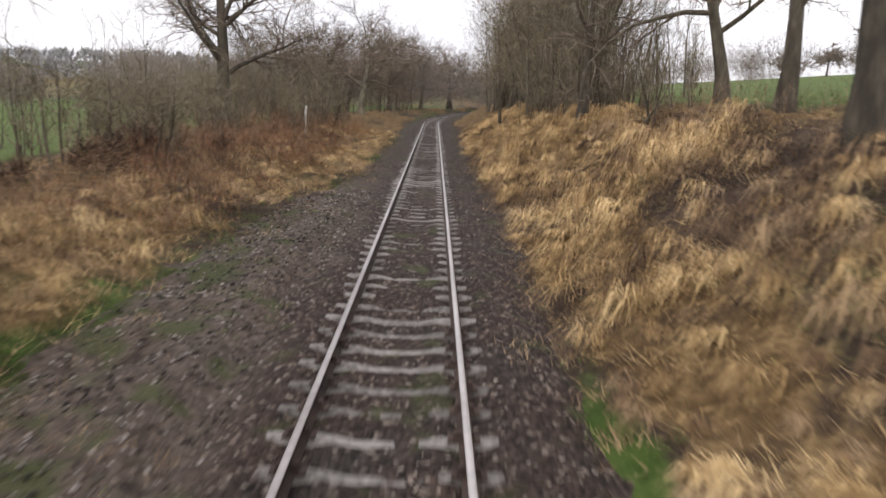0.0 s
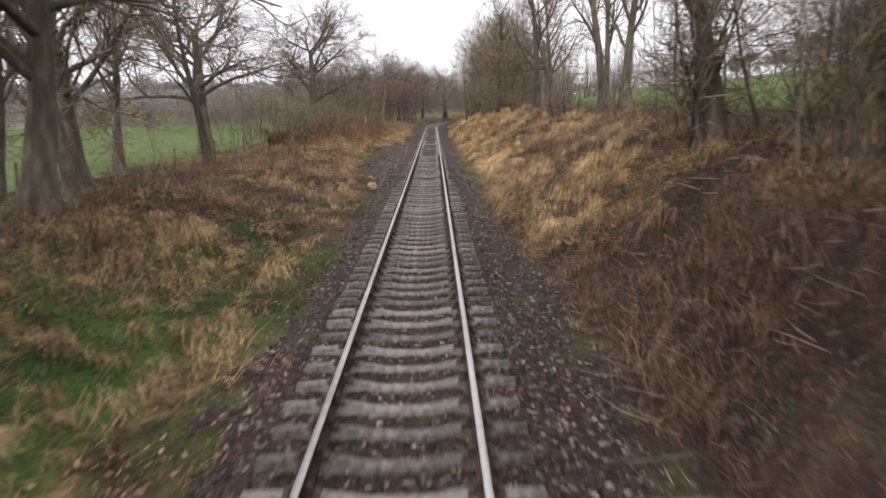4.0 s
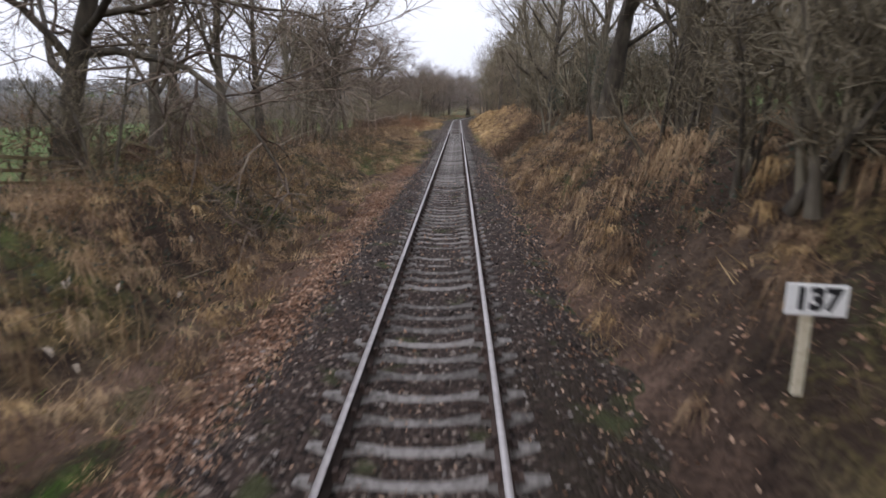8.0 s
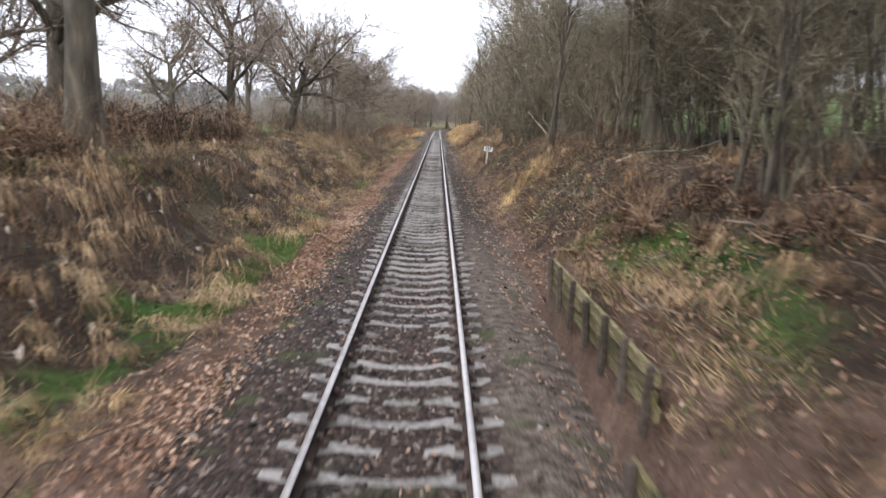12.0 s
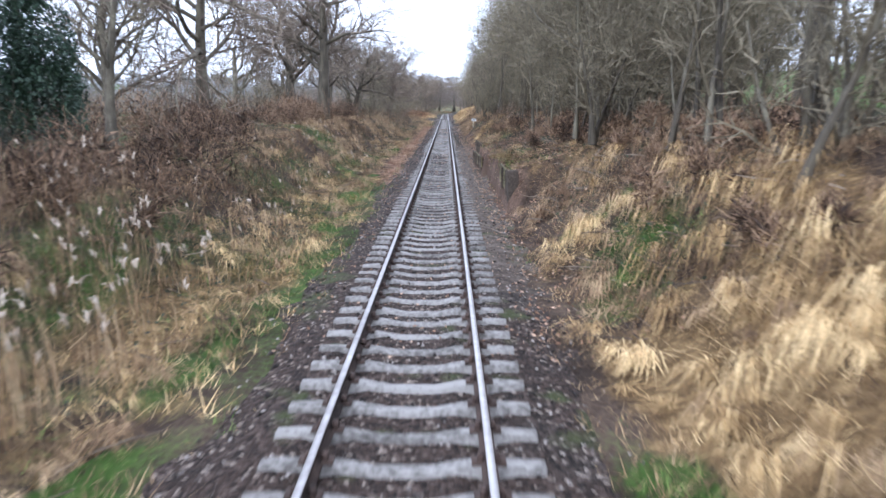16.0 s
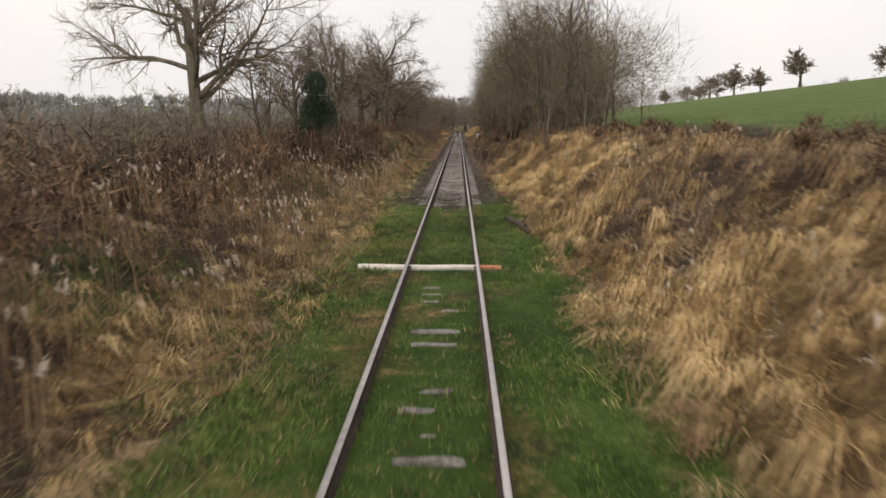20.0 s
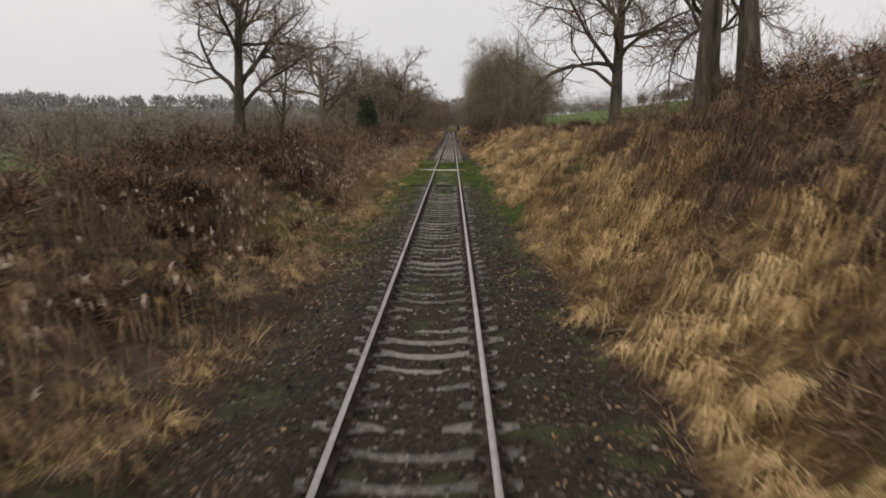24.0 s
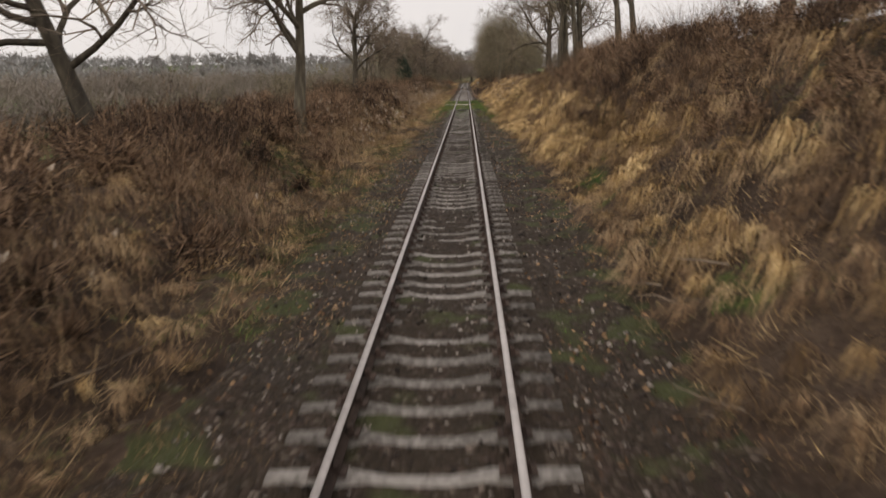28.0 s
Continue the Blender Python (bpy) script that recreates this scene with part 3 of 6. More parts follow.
def cover(x, y):
    """How much green grass, straw and leaf litter covers the ground at a place."""
    u = x - centre(np.clip(y, -500, 330))
    a = np.abs(u)
    patchy = vnoise(x, y, 5.0, 31, 3)
    crossing = smooth(-57, -53, y) * (1 - smooth(-30, -26, y)) * (1 - smooth(2.3, 3.5, a + 0.5 * vnoise(x, y, 1.6, 35, 2))) * (0.84 + 0.5 * vnoise(x, y, 1.2, 37, 3) - 0.12 * smooth(0.5, 2.5, -u))
    field_l = smooth(15, 19, -u) * (1 - 0.8 * smooth(180, 320, np.hypot(u, y - 60)) * (vnoise(x, y, 140, 44, 2) > -0.35))
    field_r = smooth(0.5, 3.0, u - along(y, CREST_X)) * np.maximum(smooth(9, 14, u), 0.0)
    lush = 0.0
    for pu, py, ru, rl, power in GREEN:
        lush = np.maximum(lush, power * np.exp(-(((u - pu) / ru) ** 2) - ((y - py) / rl) ** 4))
    lush = np.clip(lush * (0.75 + 1.1 * vnoise(x, y, 1.3, 33, 3)), 0, 1)
    green = np.maximum.reduce([lush * 0.85, crossing * 0.95, field_l * 0.95, field_r * 0.95, 0.42 + 0.3 * patchy - 0.15 * (u > 0)])
    straw_r = along(y, [(-130, 0.3), (-112, 0.42), (-104, 0.7), (-92, 0.95), (-62, 0.95), (-25, 0.9), (-14, 0.85), (-9, 0.42), (0, 0.25), (22, 0.4), (34, 0.22), (58, 0.2), (66, 0.35), (80, 0.25), (94, 0.4), (97, 0.6), (110, 0.66), (150, 0.65)])
    straw_l = along(y, [(-130, 0.28), (-66, 0.3), (-58, 0.5), (-20, 0.5), (10, 0.4), (70, 0.42), (88, 0.45), (96, 0.34), (112, 0.36), (120, 0.55), (150, 0.55)])
    straw_r = straw_r - 0.45 * smooth(-47.5, -44, y) * (1 - smooth(-34, -28, y)) * smooth(3.2, 4.2, u)
    straw = np.where(u > 0, straw_r, straw_l) + 0.22 * patchy + 0.36 * vnoise(x, y, 1.4, 39, 2)
    upper = smooth(4.6, 6.2, u + 0.8 * vnoise(x, y, 2.5, 45, 2)) * (1 - smooth(-66, -58, y)) + 0.8 * smooth(5.6, 6.4, u) * smooth(-66, -58, y) * (1 - smooth(100, 106, y)) + 0.75 * smooth(3.9, 5.2, u + 0.8 * vnoise(x, y, 2.5, 45, 2)) * smooth(98, 104, y) * (1 - smooth(128, 140, y))
    under = smooth(4.4, 5.6, -u) * (1 - smooth(40, 60, y))
    straw = straw * (1 - 0.85 * lush) * (1 - crossing) * (1 - field_l) * (1 - field_r) * (1 - 0.9 * upper) * (1 - 0.8 * under) * (1 - 0.9 * pit(u, y))
    straw = np.maximum(straw, crossing * (0.36 + 0.42 * vnoise(x, y, 1.0, 47, 3) + 0.14 * smooth(0.3, 2.2, -u) - 0.2 * smooth(0.9, 1.6, u)))
    litter = np.where(u > 0, along(y, [(-30, 0), (-10, 0.3), (10, 0.55), (40, 0.5), (70, 0.45), (90, 0)]), along(y, [(-25, 0), (4, 0.2), (20, 0.8), (75, 0.8), (90, 0.2), (100, 0)]))
    litter = litter * (1 - np.where(u > 0, smooth(2.5, 3.6, a), smooth(3.0, 6.0, a))) + 0.1
    edge_soil = smooth(-0.1, 0.85, a - wide(u, y) + 0.35 * vnoise(x, y, 0.9, 321, 2))
    straw = np.where(crossing > 0.2, straw, straw * edge_soil)
    lane = leaf_lane(u, y)
    litter = np.maximum(litter * (1 - 0.9 * np.clip(1.3 * lush, 0, 1)) * (1 - crossing), lane * 0.9)
    straw, green = straw * (1 - lane), green * (1 - 0.8 * lane)
    hole = 1 - pit(u, y)
    earth = heap(u, y)
    green, straw, litter = green * hole * (1 - earth), straw * (1 - earth), np.maximum(litter * hole, 0.95 * earth)
    return np.clip(green, 0, 1), np.clip(straw, 0, 1), np.clip(litter, 0, 1), np.clip(np.maximum(field_l, field_r), 0, 1)


g, s, l, fld = cover(gv[:, 0], gv[:, 1])
zone = ground_me.color_attributes.new("zone", "FLOAT_COLOR", "POINT")
zone.data.foreach_set("color", np.stack([g, s, l, fld], -1).astype(np.float32).ravel())
ground = new("ground", ground_me)
tagged(ground, "rough winter ground of soil, dead grass and green fields", "ground", kind="structure")

# ---- ballast ----
bx = np.concatenate([np.linspace(-5.2, -2.5, 11), np.linspace(-2.35, 2.35, 36), np.linspace(2.5, 3.6, 6)])
by = np.concatenate([np.arange(-130, 190, 0.28), np.arange(190, 300, 1.0)])
bgx, bgy = np.meshgrid(bx, by)
BURY = [(-135, -0.02), (-118, 0.005), (-108, 0.02), (-97, 0.0), (-92, 0.035), (-78, 0.02), (-64, 0.0), (-56, 0.03), (-32, 0.035), (-27, 0.03), (-22, -0.025), (-10, -0.012), (20, 0.02), (32, -0.01), (52, 0.0), (57, 0.012), (72, 0.022), (80, -0.02), (104, -0.02), (110, 0.012), (120, 0.005), (132, 0.03), (300, 0.03)]


ENDS = [(-130, -0.02), (-95, -0.02), (-90, 0.04), (-60, 0.04), (-28, -0.015), (-6, -0.015), (5, 0.02), (30, 0.03), (36, 0.055), (70, 0.055), (76, 0.03), (80, -0.015), (108, -0.012), (114, 0.05), (128, 0.05), (200, 0.03)]


def over(y):
    """Where turf has grown over the track."""
    return smooth(-56, -53, y) * (1 - smooth(-31, -27, y))


def bed(u, y):
    z = -0.19 + along(y, BURY) + 0.034 * vnoise(u, y, 1.1, 61, 3) + 0.014 * vnoise(u, y, 0.25, 65, 2)
    z = z + along(y, ENDS) * smooth(0.95, 1.2, np.abs(u)) - 0.10 * over(y + ragged(u, y))
    z = z - 0.062 * np.exp(-((np.abs(u) - 0.75) / 0.17) ** 2) - 0.06 * np.exp(-((u / 0.45) ** 4))
    a_ = np.abs(u) + 0.3 * vnoise(u * 0 + np.sign(u) * 3, y, 1.9, 71, 3)
    z = z - 0.13 * smooth(1.35, 2.2, a_)
    out = np.minimum(land(u + centre(y), y), -0.2) + 0.05 * vnoise(u, y, 0.5, 73, 3) + 0.03 - 0.16 * (a_ - wide(u, y)) - 0.08 * over(y + ragged(u, y))
    k = smooth(1.75, 2.2, np.abs(u))
    return z * (1 - k) + out * k


bv, bf = sheet(bx, by, bed(bgx, bgy))
bv[:, 0] += centre(bv[:, 1])
ballast = new("ballast", mesh_np("ballast", bv, bf, M_BALLAST, True))
foul = ballast.data.attributes.new("fouled", "FLOAT", "POINT")
bank_side = smooth(0.85, 1.15, bv[:, 0] + 0.25 * vnoise(bv[:, 0], bv[:, 1], 0.8, 331, 2))
fouling = np.maximum(along(bv[:, 1], [(-130, 0.75), (-62, 0.7), (-54, 0.9), (-28, 0.5), (-20, 0.05), (150, 0.0)]), 0.9 * bank_side * smooth(30, 36, bv[:, 1]) * (1 - smooth(50, 56, bv[:, 1])))
foul.data.foreach_set("value", fouling.astype(np.float32))
green = ballast.data.attributes.new("moss", "FLOAT", "POINT")
green.data.foreach_set("value", along(bv[:, 1], [(-76, 0.02), (-64, 0.12), (-54, 0.2), (-28, 0.16), (-20, 0.0)]).astype(np.float32))
mud = ballast.data.attributes.new("muddy", "FLOAT", "POINT")
mud.data.foreach_set("value", np.maximum(bank_side * smooth(-14, -7, bv[:, 1]) * (1 - smooth(25, 34, bv[:, 1])), 0.6 * smooth(1.2, 2.0, -bv[:, 0] + 0.5 * vnoise(bv[:, 0], bv[:, 1], 1.2, 333, 2)) * smooth(110, 116, bv[:, 1]) * (1 - smooth(140, 150, bv[:, 1]))).astype(np.float32))
tagged(ballast, "grey broken-stone railway ballast bed between grassy verges", "ballast", kind="structure")

# ---- track ----
track = tagged(new("railway_track"), "single railway track, worn steel rails on concrete sleepers", "railway track", kind="structure")
prof = [(-0.07, -0.155), (0.07, -0.155), (0.07, -0.143), (0.012, -0.118), (0.010, -0.05), (0.034, -0.038), (0.036, -0.008), (0.028, 0.0), (-0.028, 0.0), (-0.036, -0.008), (-0.034, -0.038), (-0.010, -0.05), (-0.012, -0.118), (-0.07, -0.143)]
ry = np.concatenate([np.arange(-135, BEND, 5.0), np.arange(BEND, 300, 2.0)])
for side in (-0.752, 0.752):
    pv = np.array(prof)
    wob = 0.004 * vnoise(ry, ry * 0 + side, 9.0, 81, 2)
    v = np.stack([np.add.outer(centre(ry) + side + wob, pv[:, 0]), np.repeat(ry[:, None], len(pv), 1), np.repeat(pv[None, :, 1], len(ry), 0)], -1)
    k = len(pv)
    i = np.arange(len(ry) * k).reshape(len(ry), k)
    j = np.roll(i, -1, 1)
    f = np.stack([i[:-1], j[:-1], j[1:], i[1:]], -1).reshape(-1, 4)
    fm = np.tile([1 if n in (6, 7, 8) else 0 for n in range(k)], len(ry) - 1)
    part("rail", mesh_np("rail", v.reshape(-1, 3), f, [M_RUST, M_RAILTOP], False, fm), track, "rusty steel rail with a polished head")


def sleeper_mesh(seed):
    """A concrete sleeper, high at the rail seats and low in the middle, with chamfered top edges."""
    r = random.Random(seed)
    st = [-1.25, -1.05, -0.95, -0.55, -0.25, 0.25, 0.55, 0.95, 1.05, 1.25]
    top = [-0.172, -0.162, -0.16, -0.166, -0.222, -0.222, -0.166, -0.16, -0.162, -0.172]
    v, f = [], []
    for x, z in zip(st, top):
        w = 0.092 - (0.010 if abs(x) < 0.3 else 0)
        z += r.uniform(-0.004, 0.004)
        v += [(x, -w - 0.045, -0.36), (x, -w, z - 0.022), (x, -w + 0.02, z), (x, w - 0.02, z), (x, w, z - 0.022), (x, w + 0.045, -0.36)]
    for a in range(len(st) - 1):
        for b in range(5):
            f.append((a * 6 + b, a * 6 + 6 + b, a * 6 + 7 + b, a * 6 + 1 + b))
    last = (len(st) - 1) * 6
    f += [(0, 1, 4, 5), (1, 2, 3, 4), (last + 5, last + 4, last + 1, last), (last + 4, last + 3, last + 2, last + 1)]
    return mesh_np("sleeper", v, [q[::-1] for q in f], M_CONCRETE)


def chair_mesh():
    """The cast rail fastening: a base plate with a lug on each side of the rail foot."""
    bm = box_bm(0.30, 0.17, 0.022, 0, (0, 0, -0.146))
    for sx in (-1, 1):
        other = box_bm(0.055, 0.11, 0.07, 0, (sx * 0.078, 0, -0.105))
        me = bpy.data.meshes.new("lug")
        other.to_mesh(me)
        other.free()
        bm.from_mesh(me)
        bpy.data.meshes.remove(me)
    for q in bm.verts:
        if q.co.z > -0.1:
            q.co.y *= 0.7
            q.co.x *= 0.86
    return bm_mesh("rail_chair", bm, M_RUST)


SLEEPERS = [sleeper_mesh(i) for i in range(4)]
CHAIR = chair_mesh()
PITCH = 0.61


# ---- plants: blades, stems and leaves as arrays ----
def blades(base, az, length, lean, width, droop=0.5):
    """Bent grass blades, two triangles each: az is the way a blade leans, lean its tip's reach as a share of its length."""
    n = len(base)
    out = np.stack([np.cos(az), np.sin(az), np.zeros(n)], -1)
    flat = az + math.pi / 2 + RNG.uniform(-0.9, 0.9, n)
    side = np.stack([np.cos(flat), np.sin(flat), np.zeros(n)], -1) * (width * 0.5)[:, None]
    up = np.array([0, 0, 1.0])
    rise = np.sqrt(np.clip(1 - lean ** 2, 0.05, 1))
    mid = base + out * (length * lean * 0.38)[:, None] + up * (length * rise * 0.62)[:, None]
    tip = base + out * (length * lean)[:, None] + up * (length * rise * (1 - droop * lean))[:, None]
    v = np.stack([base, mid - side, mid + side, tip], 1).reshape(-1, 3)
    k = np.arange(n)[:, None] * 4
    f = np.concatenate([k + [0, 2, 1], k + [1, 2, 3]], 1).reshape(-1, 3)
    return v, f


def spears(base, az, length, lean, width):
    """Straight thin blades, one triangle each."""
    n = len(base)
    flat = az + math.pi / 2 + RNG.uniform(-0.9, 0.9, n)
    side = np.stack([np.cos(flat), np.sin(flat), np.zeros(n)], -1) * (width * 0.5)[:, None]
    rise = np.sqrt(np.clip(1 - lean ** 2, 0.02, 1))
    tip = base + np.stack([np.cos(az) * lean, np.sin(az) * lean, rise * (1 - 0.4 * lean)], -1) * length[:, None]
    v = np.stack([base - side, base + side, tip], 1).reshape(-1, 3)
    return v, np.arange(3 * n).reshape(-1, 3)


def leaves(at, size, squash=0.6, tilt=1.0):
    """Small pointed leaves, two triangles each, turned at random."""
    n = len(at)
    a = RNG.normal(size=(n, 3)) * [1, 1, tilt]
    a /= np.linalg.norm(a, axis=1, keepdims=True)
    b = np.cross(a, RNG.normal(size=(n, 3)))
    b /= np.linalg.norm(b, axis=1, keepdims=True)
    a, b = a * size[:, None], b * (size * squash)[:, None]
    v = np.stack([at - a, at + b * 0.5, at + a, at - b * 0.5], 1).reshape(-1, 3)
    k = np.arange(n)[:, None] * 4
    return v, np.concatenate([k + [0, 1, 2], k + [0, 2, 3]], 1).reshape(-1, 3)


def joined(pieces):
    vs, fs, at = [], [], 0
    for v, f in pieces:
        vs.append(v)
        fs.append(f + at)
        at += len(v)
    return np.concatenate(vs), np.concatenate(fs)


def stuff(name, pieces, mat, label, category):
    v, f = joined(pieces)
    return tagged(new(name, mesh_np(name, v, f, mat)), label, category, kind="stuff")


Y0, Y1 = -128.0, 178.0


def scatter(n, u0, u1, y0=Y0, y1=Y1):
    u, y = RNG.uniform(u0, u1, n), RNG.uniform(y0, y1, n)
    return u + centre(y), y, u


def grass(n, u0, u1, keep, length, mat_name, mat, label, lean=(0.35, 0.95), width=0.02, y0=Y0, y1=Y1, downhill=0.0, clump=1.4, per=12, spread=0.07, straight=False):
    """Tufts of blades that fan out from one root; on a bank most hang downhill."""
    x, y, u = scatter(n, u0, u1, y0, y1)
    ok = RNG.uniform(size=n) < keep(x, y, u) * (0.8 + 0.8 * vnoise(x, y, clump, 91, 2))
    x, y, u = x[ok], y[ok], u[ok]
    big = RNG.uniform(0.5, 1.3, len(x)) * (1 + 0.75 * vnoise(x, y, 0.9, 95, 2))
    way = np.where(u > 0, math.pi, 0.0) + math.pi * 1.1 * vnoise(x, y, 1.2, 97, 2)
    i = np.repeat(np.arange(len(x)), per)
    k = len(i)
    hang = RNG.uniform(size=len(x)) < downhill
    az = np.where(hang[i], way[i] + RNG.normal(0, 0.5, k), RNG.uniform(0, 2 * math.pi, k))
    bx_, by_ = x[i] + RNG.normal(0, spread, k), y[i] + RNG.normal(0, spread, k)
    ln = length * big[i] * RNG.uniform(0.6, 1.15, k)
    bu = bx_ - centre(by_)
    base = np.stack([bx_, by_, np.maximum(land(bx_, by_), np.where((bu < 3.4) & (bu > -4.8), bed(bu, by_), -9)) - 0.02], -1)
    lean_, wd = RNG.uniform(*lean, k), width * RNG.uniform(0.6, 1.4, k)
    v, f = spears(base, az, ln, lean_, wd) if straight else blades(base, az, ln, lean_, wd)
    return stuff(mat_name, [(v, f)], mat, label, "grass")


def bare(u, y):
    """Bare dark soil before the number plate, and the earth heap on the old platform."""
    return (1 - 0.97 * np.exp(-((u - 2.9) / 1.1) ** 4 - ((y - 47.0) / 6) ** 4)) * (1 - 0.93 * heap(u, y))


def straw_keep(x, y, u):
    g_, s_, l_, f_ = cover(x, y)
    w_ = wide(u, y)
    return bare(u, y) * np.clip(s_ * np.where(u > 0, np.clip(0.85 + 0.9 * vnoise(x, y, 2.1, 49, 2), 0.25, 1.3), 1.0), 0, 1) * smooth(w_ - 0.2, w_ + 0.5, np.abs(u)) * (1 - 0.95 * leaf_lane(u, y))


def dull_keep(x, y, u):
    g_, s_, l_, f_ = cover(x, y)
    w_ = wide(u, y)
    return bare(u, y) * (1 - 0.85 * pit(u, y)) * np.clip(1.05 - s_ * np.where(u > 0, np.clip(0.85 + 0.9 * vnoise(x, y, 2.1, 49, 2), 0.25, 1.3), 1.0), 0.2, 1) * smooth(w_ - 0.1, w_ + 0.7, np.abs(u)) * (1 - 0.95 * leaf_lane(u, y))


def green_keep(x, y, u):
    g_, s_, l_, f_ = cover(x, y)
    w_ = wide(u, y)
    return bare(u, y) * np.clip(1.6 * g_ - 0.4, 0, 1) * smooth(w_ - 0.4, w_ + 0.2, np.abs(u))


def cross_keep(x, y, u):
    rails = 1 - np.exp(-((np.abs(u) - 0.75) / 0.09) ** 2)
    off = np.abs((y + 127.0 + 0.305) % 0.61 - 0.305)
    rails = rails * (1 - 0.55 * (off < 0.13) * (np.abs(u) < 0.4) * (y < -43.3))
    return rails * (1 - 0.4 * (1 - smooth(-45, -43, y)) * (1 - smooth(1.2, 1.6, np.abs(u)))) * (1 - np.exp(-((y + 41.5) / 0.28) ** 4)) * (0.75 + 0.3 * vnoise(x, y, 1.1, 99, 2)) * smooth(-55, -52, y + 1.5 * vnoise(x, y, 2, 98, 2)) * (1 - smooth(-32, -28, y))


grass(24000, 2.0, 7.8, straw_keep, 0.34, "dead_grass", M_STRAW, "pale straw-coloured dead grass hanging down the cutting bank", (0.7, 0.995), 0.011, downhill=0.8, per=14, spread=0.1, straight=True)
grass(22000, -8.0, -2.0, straw_keep, 0.36, "dead_grass", M_STRAW, "pale straw-coloured dead grass along the ditch", (0.5, 0.98), 0.013, downhill=0.5, per=16, spread=0.09, straight=True)
grass(17000, 2.0, 8.0, dull_keep, 0.36, "withered_grass", M_STRAW_DULL, "dull brown withered grass on the cutting bank", (0.55, 0.99), 0.013, downhill=0.6, per=14, spread=0.1, straight=True)
grass(17000, -8.5, -2.0, dull_keep, 0.42, "withered_grass", M_STRAW_DULL, "dull brown withered grass by the ditch", (0.5, 0.98), 0.013, downhill=0.4, per=14, spread=0.1, straight=True)
grass(34000, -5.5, 6.0, green_keep, 0.24, "green_grass", M_GREEN, "green winter grass tufts along the verges", (0.4, 0.97), 0.012, per=13, straight=True)
grass(26000, -3.6, 3.1, cross_keep, 0.13, "turf", M_GREEN, "short mossy green turf grown over the track", (0.3, 0.95), 0.012, y0=-57, y1=-26, per=11, spread=0.1, straight=True)
grass(4500, -3.8, 1.6, cross_keep, 0.16, "dead_grass", M_STRAW_DULL, "withered tufts among the turf on the track", (0.5, 0.98), 0.012, y0=-57, y1=-26, per=10, spread=0.1, straight=True)

grass(1500, 2.34, 3.3, lambda x, y, u: 0.8 * bare(u, y), 0.32, "withered_grass", M_STRAW_DULL, "withered grass hanging over the platform edge", (0.55, 0.98), 0.013, y0=-1.4, y1=21.6, downhill=0.8, per=14, spread=0.1, straight=True)
grass(1500, 2.34, 3.6, lambda x, y, u: (0.5 + 0.8 * vnoise(x, y, 1.6, 55, 2)) * bare(u, y), 0.22, "green_grass", M_GREEN, "green grass tufts on the platform earth", (0.5, 0.98), 0.012, y0=-1.4, y1=21.6, downhill=0.5, per=14, spread=0.1, straight=True)

grass(7000, -9.0, -4.0, lambda x, y, u: smooth(4.0, 5.0, -u) * (0.4 + 1.2 * vnoise(x, y, 3.0, 57, 2)) * (1 - 0.75 * smooth(-2, 4, y) * (1 - smooth(46, 60, y))), 1.0, "dead_weeds", M_STRAW_DULL, "tall dead weeds and grass stems among the brambles", (0.15, 0.75), 0.011, per=9, spread=0.14, straight=True)

grass(6500, -2.6, 2.6, lambda x, y, u: (1 - np.exp(-((np.abs(u) - 0.75) / 0.12) ** 4)) * np.clip(0.25 + 1.2 * vnoise(x, y, 1.6, 59, 3), 0, 1), 0.08, "track_moss", M_GREEN, "low moss and weeds between the sleepers", (0.4, 0.97), 0.012, y0=-90, y1=-54, per=12, spread=0.09, straight=True)

grass(16000, -3.3, 3.3, lambda x, y, u: np.exp(-((np.abs(u) - wide(u, y) - 0.05) / 0.28) ** 2) * (1 - leaf_lane(u, y)) * (1 - over(y)), 0.2, "withered_grass", M_STRAW_DULL, "short withered grass creeping onto the ballast shoulders", (0.5, 0.98), 0.011, per=13, spread=0.1, straight=True)


grass(9000, -2.9, 2.9, lambda x, y, u: (1 - np.exp(-((np.abs(u) - 0.75) / 0.12) ** 4)) * np.clip(0.35 + 0.6 * smooth(0.9, 1.6, np.abs(u)) + 1.1 * vnoise(x, y, 1.2, 341, 3), 0, 1) * smooth(-72, -62, y), 0.09, "track_moss", M_GREEN, "green moss and short grass spreading over the ballast", (0.4, 0.97), 0.012, y0=-72, y1=-53, per=12, spread=0.1, straight=True)


grass(7000, -3.4, -1.25, lambda x, y, u: np.clip(0.35 + 0.5 * smooth(1.4, 2.4, -u) + 1.2 * vnoise(x, y, 1.1, 361, 3), 0, 1), 0.13, "withered_grass", M_STRAW_DULL, "sparse withered grass over the dark ballast shoulder", (0.5, 0.98), 0.01, y0=-128, y1=-60, per=9, spread=0.13, straight=True)
grass(6000, -3.4, -1.25, lambda x, y, u: np.clip(0.2 + 1.3 * vnoise(x, y, 1.3, 363, 3), 0, 1), 0.08, "track_moss", M_GREEN, "dark moss and short grass on the ballast shoulder", (0.4, 0.97), 0.011, y0=-128, y1=-60, per=11, spread=0.12, straight=True)
grass(2600, 1.5, 3.2, lambda x, y, u: np.clip(1.4 * vnoise(x, y, 1.5, 365, 3), 0, 1), 0.08, "track_moss", M_GREEN, "moss at the foot of the cutting bank", (0.4, 0.97), 0.011, y0=-128, y1=-60, per=11, spread=0.12, straight=True)


